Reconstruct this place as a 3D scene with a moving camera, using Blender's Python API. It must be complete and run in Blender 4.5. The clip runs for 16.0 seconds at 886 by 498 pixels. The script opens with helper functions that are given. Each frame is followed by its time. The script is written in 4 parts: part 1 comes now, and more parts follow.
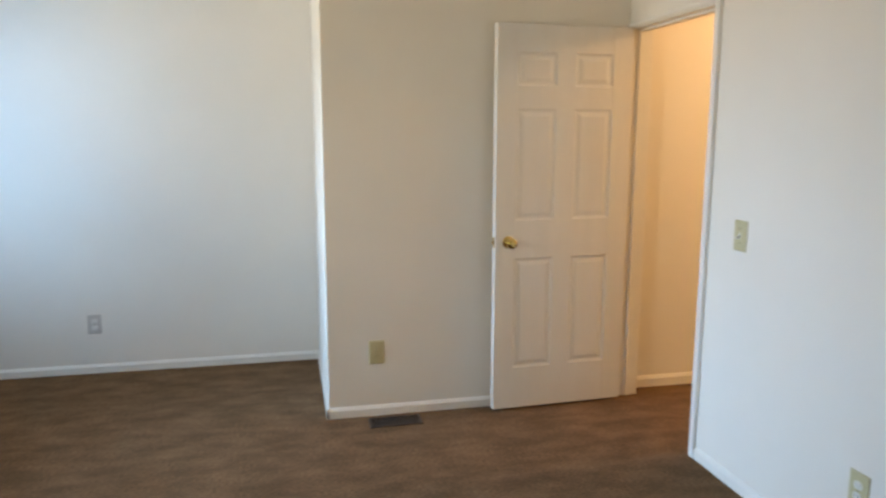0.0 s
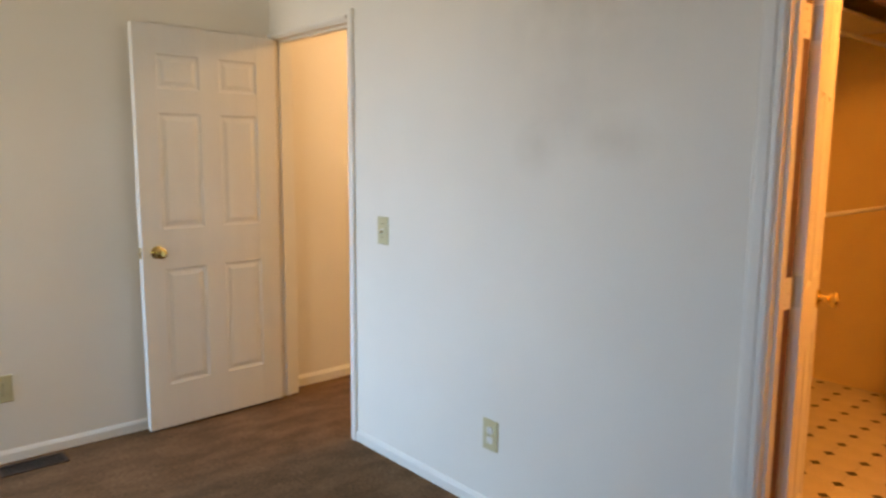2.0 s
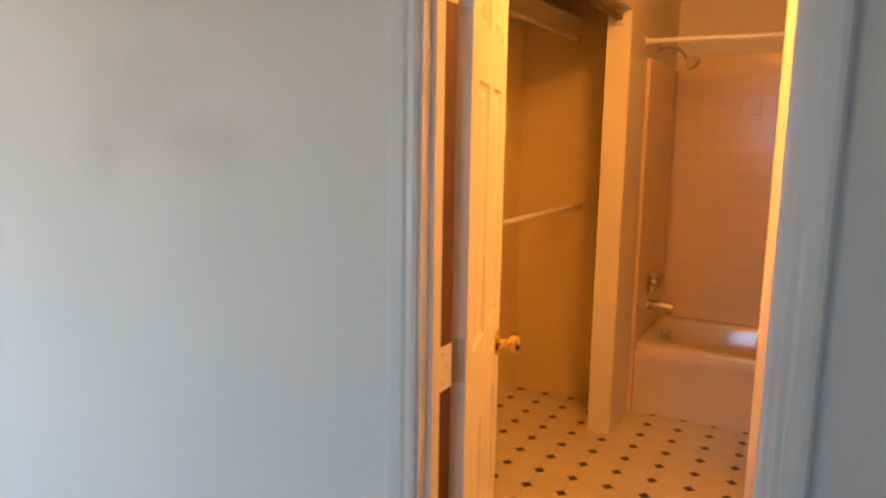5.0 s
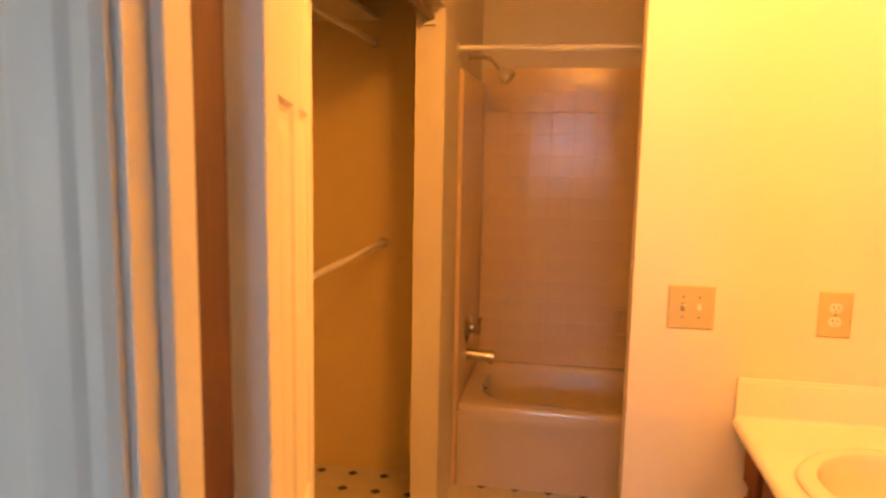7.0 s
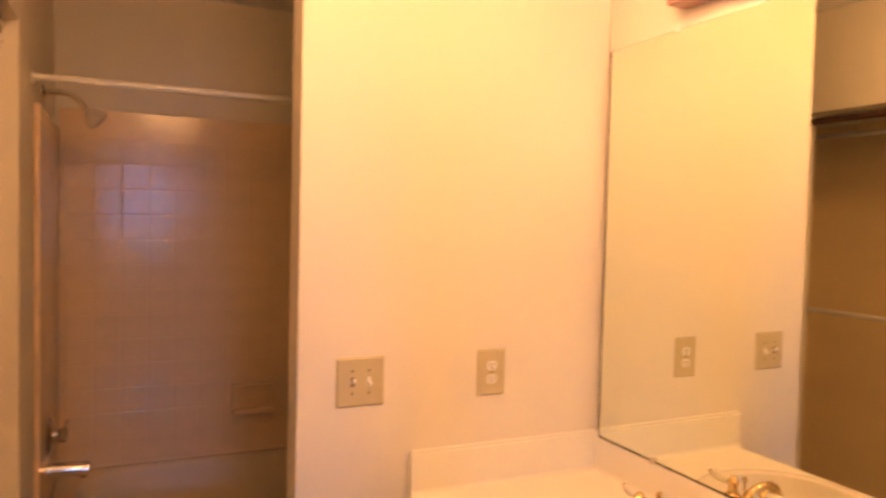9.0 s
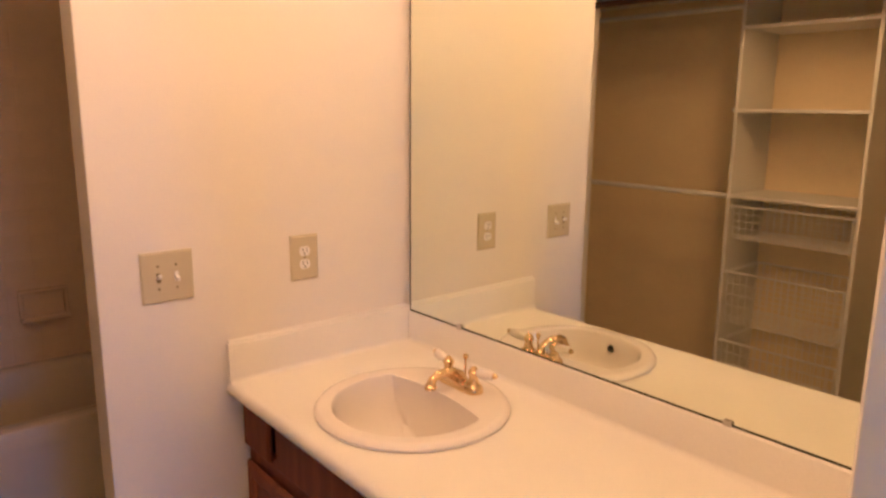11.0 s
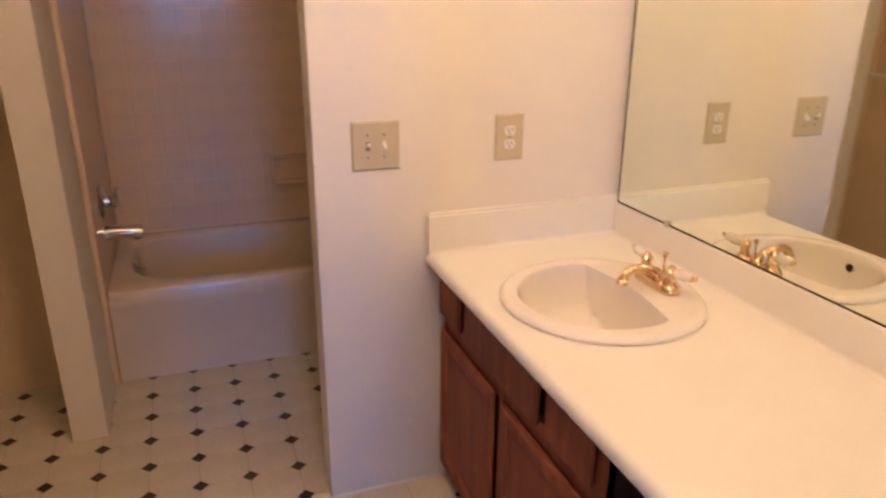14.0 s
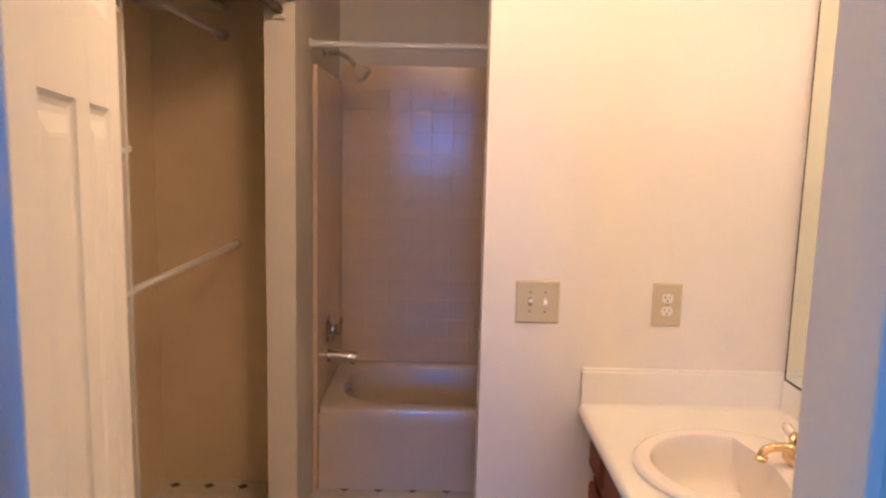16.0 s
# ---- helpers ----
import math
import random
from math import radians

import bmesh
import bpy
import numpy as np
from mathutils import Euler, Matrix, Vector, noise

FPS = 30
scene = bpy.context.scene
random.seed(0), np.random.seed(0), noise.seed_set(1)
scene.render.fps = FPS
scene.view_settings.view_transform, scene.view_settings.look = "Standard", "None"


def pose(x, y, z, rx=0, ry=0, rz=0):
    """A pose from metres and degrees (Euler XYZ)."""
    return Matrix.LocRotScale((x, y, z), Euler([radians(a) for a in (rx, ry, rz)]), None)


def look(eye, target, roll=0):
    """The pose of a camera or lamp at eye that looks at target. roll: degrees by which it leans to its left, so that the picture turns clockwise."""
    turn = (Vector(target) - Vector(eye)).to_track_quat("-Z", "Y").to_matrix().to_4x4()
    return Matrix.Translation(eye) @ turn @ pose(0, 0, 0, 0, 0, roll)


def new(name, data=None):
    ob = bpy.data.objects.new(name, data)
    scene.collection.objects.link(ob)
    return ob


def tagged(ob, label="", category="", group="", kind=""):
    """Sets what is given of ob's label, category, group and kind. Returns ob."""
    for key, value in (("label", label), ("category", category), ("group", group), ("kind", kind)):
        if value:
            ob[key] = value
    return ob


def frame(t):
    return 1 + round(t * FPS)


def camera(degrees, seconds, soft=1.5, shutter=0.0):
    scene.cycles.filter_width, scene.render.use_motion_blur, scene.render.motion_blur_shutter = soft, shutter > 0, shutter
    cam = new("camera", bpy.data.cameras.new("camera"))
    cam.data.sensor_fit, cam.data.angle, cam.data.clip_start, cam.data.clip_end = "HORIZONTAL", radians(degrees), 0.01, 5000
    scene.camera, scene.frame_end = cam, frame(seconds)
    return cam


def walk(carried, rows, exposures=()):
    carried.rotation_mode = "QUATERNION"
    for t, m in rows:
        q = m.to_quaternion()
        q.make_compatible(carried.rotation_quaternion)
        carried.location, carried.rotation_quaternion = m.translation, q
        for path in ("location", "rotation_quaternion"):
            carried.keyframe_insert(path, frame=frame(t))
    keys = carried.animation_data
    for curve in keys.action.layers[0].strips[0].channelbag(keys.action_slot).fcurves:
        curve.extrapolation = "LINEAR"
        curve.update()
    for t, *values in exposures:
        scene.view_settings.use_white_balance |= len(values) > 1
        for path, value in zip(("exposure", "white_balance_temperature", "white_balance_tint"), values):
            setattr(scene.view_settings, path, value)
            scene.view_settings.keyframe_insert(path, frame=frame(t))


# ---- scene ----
cam = camera(64.0, 16.0, soft=2.4, shutter=0.4)
PATH = [
    (0, (1.08, -1.808, 1.479), (-0.846, -1.38, 1.157), 0.1),
    (0.5, (1.095, -1.826, 1.451), (-0.766, -1.148, 1.171), 0.0),
    (1, (1.104, -1.888, 1.446), (-0.651, -0.969, 1.176), -0.1),
    (1.5, (1.118, -1.899, 1.445), (-0.517, -0.781, 1.17), 0.4),
    (2, (1.144, -1.889, 1.426), (-0.354, -0.592, 1.153), 0.4),
    (2.5, (1.137, -1.865, 1.441), (-0.213, -0.415, 1.165), -0.0),
    (3, (1.124, -1.751, 1.452), (-0.098, -0.194, 1.161), -0.9),
    (3.5, (1.125, -1.596, 1.47), (-0.04, 0.009, 1.214), 0.5),
    (4, (1.098, -1.446, 1.475), (-0.013, 0.195, 1.204), 0.9),
    (4.2, (1.055, -1.377, 1.473), (0.003, 0.298, 1.177), 0.6),
    (6.3, (0.719, -0.591, 1.534), (0.019, 1.263, 1.263), 1.9),
    (6.5, (0.662, -0.519, 1.541), (0.06, 1.37, 1.279), 1.6),
    (7, (0.566, -0.383, 1.554), (0.224, 1.568, 1.278), 1.1),
    (7.5, (0.529, -0.223, 1.549), (0.384, 1.758, 1.314), 1.6),
    (8, (0.481, -0.105, 1.552), (0.554, 1.879, 1.314), 2.1),
    (8.5, (0.393, -0.043, 1.543), (0.887, 1.885, 1.374), 1.3),
    (9, (0.356, -0.033, 1.546), (1.176, 1.781, 1.464), 1.4),
    (9.2, (0.345, -0.041, 1.553), (1.276, 1.717, 1.503), 1.3),
    (11.3, (0.346, -0.051, 1.545), (1.618, 1.414, 1.033), 1.0),
    (11.5, (0.342, -0.04, 1.558), (1.589, 1.386, 0.966), 0.7),
    (12, (0.340, -0.05, 1.527), (1.564, 1.344, 0.802), 0.1),
    (12.5, (0.342, -0.055, 1.486), (1.497, 1.344, 0.656), 0.4),
    (13, (0.347, -0.052, 1.488), (1.418, 1.396, 0.618), -0.1),
    (13.5, (0.383, -0.058, 1.492), (1.244, 1.564, 0.698), -0.3),
    (14, (0.462, -0.071, 1.504), (1.105, 1.694, 0.818), 0.4),
    (14.5, (0.536, -0.089, 1.518), (0.938, 1.771, 0.902), 0.9),
    (15, (0.569, -0.151, 1.523), (0.829, 1.791, 1.125), 0.6),
    (15.5, (0.612, -0.255, 1.536), (0.728, 1.721, 1.252), 0.7),
    (16, (0.633, -0.352, 1.558), (0.643, 1.629, 1.283), 1.4),
]
EXPOSURES = [
    (0.0, 0.0, 6600, 10), (3.0, -0.02, 6600, 11), (4.2, 0.0, 6600, 11), (6.3, 0.17, 6600, 11), (7.0, 0.09, 6600, 12), (8.0, -0.12, 5600, 11),
    (9.2, -0.36, 4150, 10), (11.3, -0.57, 3560, 7), (12.5, -0.55, 3390, 4), (14.0, -0.36, 3240, 3), (16.0, -0.32, 3190, 3),
]
walk(cam, [(t, look(e, a, r)) for t, e, a, r in PATH], EXPOSURES)


# ---------------------------------------------------------------- world, sun, large lights
world = bpy.data.worlds.new("world")
scene.world = world
world.use_nodes = True
wn = world.node_tree
sky = wn.nodes.new("ShaderNodeTexSky")
sky.sky_type = "NISHITA"
sky.sun_disc = False
sky.sun_elevation = radians(48)
sky.sun_rotation = radians(20)
wn.links.new(sky.outputs[0], wn.nodes["Background"].inputs[0])
wn.nodes["Background"].inputs[1].default_value = 0.12

sun_data = bpy.data.lights.new("sun", "SUN")
sun_data.energy, sun_data.angle, sun_data.color = 3.0, radians(0.5), (1.0, 0.95, 0.88)
sun_ob = new("sun", sun_data)
sun_ob.matrix_world = look((8, 20, 24), (0, 0, 0))

BULB_POWER = 39.0
BULB_COLOR = (1.0, 0.378, 0.086)


def window_light(w, z0, z1, watts, color, azimuth, tilt, spread):
    """Daylight from one part of the outside, entering by a window's opening: azimuth from north to east, tilt upwards."""
    x0, x1 = w[0] + 0.03, w[1] - 0.03
    d = bpy.data.lights.new("window_daylight", "AREA")
    d.shape, d.size, d.size_y, d.energy, d.color = "RECTANGLE", x1 - x0, z1 - z0, watts, color
    d.spread = radians(spread)
    o = new("window_daylight", d)
    e = Vector(((x0 + x1) / 2, -4.23, (z0 + z1) / 2))
    a, t = radians(azimuth), radians(tilt)
    o.matrix_world = look(e, e + Vector((math.sin(a) * math.cos(t), math.cos(a) * math.cos(t), math.sin(t))))
    return o


WIN_A = (-2.95, -1.65, 0.90, 2.10)
WIN_B = (0.10, 0.90, 0.95, 2.10)
SKYLIGHT, GROUNDLIGHT = (0.36, 0.64, 1.0), (1.0, 0.86, 0.60)
window_light(WIN_A, 0.95, 2.07, 12.5, SKYLIGHT, -54, -4, 104)
window_light(WIN_A, 0.95, 2.07, 18, SKYLIGHT, 8, -20, 60)
window_light(WIN_A, 0.95, 1.50, 14, GROUNDLIGHT, 8, 28, 100)
window_light(WIN_B, 1.48, 2.07, 2.2, SKYLIGHT, 0, -12, 50)
# extra lamp in the unseen window, aimed to brighten the hall-door wall
window_light(WIN_B, 1.00, 1.45, 10, GROUNDLIGHT, -42, 4, 90)

# unseen lamp, assumed from the hallway's warm light
hall_data = bpy.data.lights.new("hall_lamp", "POINT")
hall_data.energy, hall_data.color, hall_data.shadow_soft_size = 54, (1.0, 0.62, 0.30), 0.12
new("hall_lamp", hall_data).location = (-1.75, 1.5, 2.38)

# unseen lamp, its place assumed from the shower head's shadow
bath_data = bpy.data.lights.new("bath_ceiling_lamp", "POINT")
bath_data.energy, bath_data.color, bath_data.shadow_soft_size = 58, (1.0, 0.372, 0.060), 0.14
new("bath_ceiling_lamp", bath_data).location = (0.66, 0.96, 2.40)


# ---------------------------------------------------------------- materials
def surface(name, base, rough=0.6, metal=0.0, var=0.06, vscale=2.5, grain=0.03, gscale=160.0, bump=0.05, spec=0.5, coat=0.0, stretch=(1, 1, 1), second=None):
    m = bpy.data.materials.new(name)
    m.use_nodes = True
    nt = m.node_tree
    b = nt.nodes["Principled BSDF"]
    b.inputs["Roughness"].default_value = rough
    b.inputs["Metallic"].default_value = metal
    b.inputs["Specular IOR Level"].default_value = spec
    b.inputs["Coat Weight"].default_value = coat
    b.inputs["Coat Roughness"].default_value = 0.12
    tc = nt.nodes.new("ShaderNodeTexCoord")
    mp = nt.nodes.new("ShaderNodeMapping")
    mp.inputs["Scale"].default_value = stretch
    nt.links.new(tc.outputs["Object"], mp.inputs["Vector"])
    n1 = nt.nodes.new("ShaderNodeTexNoise")
    n1.inputs["Scale"].default_value, n1.inputs["Detail"].default_value = vscale, 4
    n2 = nt.nodes.new("ShaderNodeTexNoise")
    n2.inputs["Scale"].default_value, n2.inputs["Detail"].default_value = gscale, 3
    for n in (n1, n2):
        nt.links.new(mp.outputs[0], n.inputs["Vector"])
    r1 = nt.nodes.new("ShaderNodeValToRGB")
    lo = [max(0.0, c * (1 - var)) for c in base] if second is None else list(second)
    hi = [min(1.0, c * (1 + var)) for c in base]
    r1.color_ramp.elements[0].position, r1.color_ramp.elements[1].position = 0.35, 0.68
    r1.color_ramp.elements[0].color, r1.color_ramp.elements[1].color = (*lo, 1), (*hi, 1)
    nt.links.new(n1.outputs[0], r1.inputs[0])
    mx = nt.nodes.new("ShaderNodeMix")
    mx.data_type, mx.blend_type = "RGBA", "MULTIPLY"
    mx.inputs["Factor"].default_value = 1.0
    r2 = nt.nodes.new("ShaderNodeMapRange")
    r2.inputs["From Min"].default_value, r2.inputs["From Max"].default_value = 0.3, 0.7
    r2.inputs["To Min"].default_value, r2.inputs["To Max"].default_value = 1 - grain, 1 + grain
    nt.links.new(n2.outputs[0], r2.inputs["Value"])
    nt.links.new(r1.outputs[0], mx.inputs["A"])
    nt.links.new(r2.outputs[0], mx.inputs["B"])
    nt.links.new(mx.outputs["Result"], b.inputs["Base Color"])
    if bump:
        bp = nt.nodes.new("ShaderNodeBump")
        bp.inputs["Strength"].default_value, bp.inputs["Distance"].default_value = bump, 0.004
        nt.links.new(n2.outputs[0], bp.inputs["Height"])
        nt.links.new(bp.outputs[0], b.inputs["Normal"])
    rr = nt.nodes.new("ShaderNodeMapRange")
    rr.inputs["To Min"].default_value, rr.inputs["To Max"].default_value = max(0.02, rough - 0.06), min(1.0, rough + 0.06)
    nt.links.new(n1.outputs[0], rr.inputs["Value"])
    nt.links.new(rr.outputs[0], b.inputs["Roughness"])
    return m


def smudge(m, spots):
    """Greyish smudges and darker areas on a wall: soft dark patches at given places with a radius and strength."""
    nt = m.node_tree
    b = nt.nodes["Principled BSDF"]
    src = b.inputs["Base Color"].links[0].from_socket
    tc = nt.nodes.new("ShaderNodeTexCoord")
    nz = nt.nodes.new("ShaderNodeTexNoise")
    nz.inputs["Scale"].default_value, nz.inputs["Detail"].default_value = 9, 5
    nt.links.new(tc.outputs["Object"], nz.inputs["Vector"])
    for place, size, amount in spots:
        mp = nt.nodes.new("ShaderNodeMapping")
        mp.vector_type = "TEXTURE"
        mp.inputs["Location"].default_value, mp.inputs["Scale"].default_value = place, size
        gr = nt.nodes.new("ShaderNodeTexGradient")
        gr.gradient_type = "SPHERICAL"
        ml = nt.nodes.new("ShaderNodeMath")
        ml.operation = "MULTIPLY"
        m2 = nt.nodes.new("ShaderNodeMath")
        m2.operation = "MULTIPLY"
        m2.inputs[1].default_value = amount * 2
        mx = nt.nodes.new("ShaderNodeMix")
        mx.data_type = "RGBA"
        mx.inputs["B"].default_value = (0.42, 0.39, 0.35, 1)
        nt.links.new(tc.outputs["Object"], mp.inputs["Vector"])
        nt.links.new(mp.outputs[0], gr.inputs[0])
        nt.links.new(gr.outputs["Fac"], ml.inputs[0])
        nt.links.new(nz.outputs[0], ml.inputs[1])
        nt.links.new(ml.outputs[0], m2.inputs[0])
        nt.links.new(m2.outputs[0], mx.inputs["Factor"])
        nt.links.new(src, mx.inputs["A"])
        nt.links.new(mx.outputs["Result"], b.inputs["Base Color"])
        src = mx.outputs["Result"]
    return m


WALL = surface("wall_paint", (0.82, 0.785, 0.725), 0.62, var=0.02, vscale=1.6, grain=0.015, gscale=220, bump=0.10, spec=0.35)
# the last, widest patch darkens an area high on the wall
WALL_N = smudge(surface("wall_paint_marked", (0.82, 0.785, 0.725), 0.62, var=0.02, vscale=1.6, grain=0.015, gscale=220, bump=0.10, spec=0.35),
                [((-0.42, 0.0, 1.56), (0.30, 0.5, 0.16), 0.19), ((-0.20, 0.0, 1.46), (0.16, 0.5, 0.10), 0.24),
                 ((-0.55, 0.0, 1.44), (0.12, 0.5, 0.12), 0.20), ((-0.30, 0.0, 1.90), (0.60, 0.5, 0.34), 0.27)])
CLOSETP = surface("closet_panel_paint", (0.77, 0.645, 0.35), 0.6, var=0.03, vscale=1.6, grain=0.02, gscale=180, bump=0.08, spec=0.3)
CEIL = surface("ceiling_paint", (0.84, 0.82, 0.78), 0.85, var=0.02, grain=0.05, gscale=90, bump=0.4)
TRIM = surface("trim_paint", (0.82, 0.80, 0.755), 0.38, var=0.02, vscale=3, grain=0.01, gscale=120, bump=0.04)
DOORP = surface("door_paint", (0.80, 0.785, 0.755), 0.42, var=0.02, vscale=2, grain=0.015, gscale=70, bump=0.10, stretch=(6, 6, 0.6))
CARPET = surface("carpet_pile", (0.185, 0.106, 0.056), 0.97, var=0.10, vscale=6.0, grain=0.34, gscale=85, bump=0.9, spec=0.1, stretch=(1.7, 0.75, 1.0), second=(0.128, 0.073, 0.037))
VINYL = surface("vinyl_cream", (0.62, 0.57, 0.47), 0.30, var=0.05, vscale=7, grain=0.04, gscale=60, bump=0.05)
GROUT = surface("vinyl_groove", (0.34, 0.28, 0.21), 0.5, bump=0.0)
DIAMOND = surface("vinyl_dark", (0.030, 0.022, 0.024), 0.30, var=0.2, vscale=20, bump=0.03)
PORCELAIN = surface("porcelain", (0.80, 0.76, 0.715), 0.16, var=0.01, grain=0.005, bump=0.0)
TUBM = surface("tub_acrylic", (0.74, 0.64, 0.50), 0.16, var=0.02, grain=0.01, gscale=30, bump=0.03, coat=0.3)
SURR = surface("surround_acrylic", (0.81, 0.64, 0.42), 0.10, var=0.03, vscale=4, grain=0.01, gscale=55, bump=0.30, spec=0.4)
COUNTER = surface("laminate_cream", (0.82, 0.80, 0.755), 0.36, var=0.015, vscale=5, grain=0.03, gscale=320, bump=0.03)
WOOD = surface("cabinet_wood", (0.235, 0.078, 0.013), 0.46, var=0.08, vscale=4, grain=0.06, gscale=24, bump=0.03, spec=0.10, stretch=(7, 7, 0.8), second=(0.180, 0.055, 0.009))
# dark side wood; also colours the shade sheets behind the fronts
WOODDK = surface("cabinet_side_and_shade", (0.042, 0.017, 0.007), 0.60, var=0.2, vscale=7, grain=0.15, gscale=42, bump=0.05, spec=0.08, stretch=(9, 9, 0.7))
BRASS = surface("polished_brass", (0.70, 0.54, 0.20), 0.10, metal=1.0, var=0.05, grain=0.02, bump=0.0)
CHROME = surface("chrome", (0.62, 0.60, 0.58), 0.10, metal=1.0, var=0.03, grain=0.02, bump=0.0)
SPRAY = surface("cream_plastic", (0.72, 0.66, 0.54), 0.35, var=0.02, grain=0.01, bump=0.0)
STEEL = surface("hinge_steel", (0.60, 0.57, 0.52), 0.35, metal=0.8, var=0.1, grain=0.05, bump=0.02)
IVORY = surface("ivory_plastic", (0.56, 0.51, 0.31), 0.42, var=0.02, grain=0.01, bump=0.0)
WHITEPL = surface("white_plastic", (0.80, 0.79, 0.76), 0.35, var=0.02, grain=0.01, bump=0.0)
GREYPL = surface("greyish_plastic", (0.56, 0.54, 0.51), 0.4, var=0.02, grain=0.01, bump=0.0)
DARK = surface("dark_slot", (0.015, 0.013, 0.012), 0.7, bump=0.0)
VENTM = surface("brown_register", (0.060, 0.040, 0.030), 0.5, metal=0.3, var=0.15, vscale=14, bump=0.05)
POLE = surface("brown_pole", (0.085, 0.042, 0.024), 0.4, var=0.2, vscale=12, bump=0.05, stretch=(8, 0.6, 8))
MELA = surface("white_melamine", (0.70, 0.68, 0.62), 0.45, var=0.02, grain=0.01, bump=0.0)
WIRE = surface("white_wire", (0.76, 0.75, 0.70), 0.4, var=0.02, bump=0.0)
FIXT = surface("fixture_bar", (0.42, 0.28, 0.22), 0.30, metal=0.7, var=0.08, bump=0.0)

MIRRORM = bpy.data.materials.new("mirror_glass")
MIRRORM.use_nodes = True
MIRRORM.node_tree.nodes["Principled BSDF"].inputs["Base Color"].default_value = (0.86, 0.89, 0.72, 1)
MIRRORM.node_tree.nodes["Principled BSDF"].inputs["Metallic"].default_value = 1.0
MIRRORM.node_tree.nodes["Principled BSDF"].inputs["Roughness"].default_value = 0.015

GLASS = bpy.data.materials.new("window_glass")
GLASS.use_nodes = True
gb = GLASS.node_tree.nodes["Principled BSDF"]
gb.inputs["Transmission Weight"].default_value, gb.inputs["Roughness"].default_value, gb.inputs["IOR"].default_value = 1.0, 0.0, 1.45

BULBM = bpy.data.materials.new("lit_bulb")
BULBM.use_nodes = True
bb = BULBM.node_tree.nodes["Principled BSDF"]
bb.inputs["Base Color"].default_value = (0.9, 0.85, 0.75, 1)
bb.inputs["Emission Color"].default_value = (*BULB_COLOR, 1)
bb.inputs["Emission Strength"].default_value = BULB_POWER


# ---------------------------------------------------------------- mesh helpers
def finish(bm, name, material, smooth=False):
    bmesh.ops.recalc_face_normals(bm, faces=bm.faces)
    me = bpy.data.meshes.new(name)
    if smooth:
        for f in bm.faces:
            f.smooth = True
        for e in bm.edges:
            if len(e.link_faces) == 2 and e.calc_face_angle(0) > radians(38):
                e.smooth = False
    bm.to_mesh(me)
    bm.free()
    me.materials.append(material)
    return me


def part(name, bm, material, parent, label="", smooth=False, m=None):
    ob = new(name, finish(bm, name, material, smooth))
    ob.parent = parent
    if m is not None:
        ob.matrix_basis = m
    return tagged(ob, label)


def thing(name, label, category, m=None, group="", kind=""):
    ob = new(name)
    ob.empty_display_size = 0.1
    if m is not None:
        ob.matrix_basis = m
    return tagged(ob, label, category, group, kind)


def structure(name, bm, material, label, category, smooth=False):
    return tagged(new(name, finish(bm, name, material, smooth)), label, category, kind="structure")


def box(bm, x0, x1, y0, y1, z0, z1, bevel=0.0, m=None, seg=2):
    b2 = bmesh.new() if bevel else bm
    vs = [b2.verts.new((x, y, z)) for x in (x0, x1) for y in (y0, y1) for z in (z0, z1)]
    for f in ((0, 1, 3, 2), (4, 6, 7, 5), (0, 4, 5, 1), (2, 3, 7, 6), (0, 2, 6, 4), (1, 5, 7, 3)):
        b2.faces.new([vs[i] for i in f])
    if bevel:
        bmesh.ops.bevel(b2, geom=list(b2.edges), offset=bevel, segments=seg, profile=0.5, affect="EDGES")
        merge(bm, b2, m)
    elif m is not None:
        bmesh.ops.transform(bm, matrix=m, verts=vs)
    return bm


def merge(bm, other, m=None):
    mp = {}
    for v in other.verts:
        mp[v] = bm.verts.new(m @ v.co if m is not None else v.co)
    for f in other.faces:
        try:
            bm.faces.new([mp[v] for v in f.verts])
        except ValueError:
            pass
    other.free()
    return bm


def cube(*a, bevel=0.0, m=None, seg=2):
    return box(bmesh.new(), *a, bevel=bevel, m=m, seg=seg)


def lathe(bm, profile, seg=24, m=None):
    """Turn (radius, height) pairs about z."""
    m = m or Matrix()
    rings = []
    for r, z in profile:
        if r < 1e-6:
            rings.append([bm.verts.new(m @ Vector((0, 0, z)))])
        else:
            rings.append([bm.verts.new(m @ Vector((r * math.cos(2 * math.pi * i / seg), r * math.sin(2 * math.pi * i / seg), z))) for i in range(seg)])
    for a, b in zip(rings, rings[1:]):
        for i in range(seg):
            j = (i + 1) % seg
            if len(a) == 1 and len(b) > 1:
                bm.faces.new((a[0], b[i], b[j]))
            elif len(b) == 1 and len(a) > 1:
                bm.faces.new((a[i], a[j], b[0]))
            elif len(a) > 1:
                bm.faces.new((a[i], a[j], b[j], b[i]))
    return bm


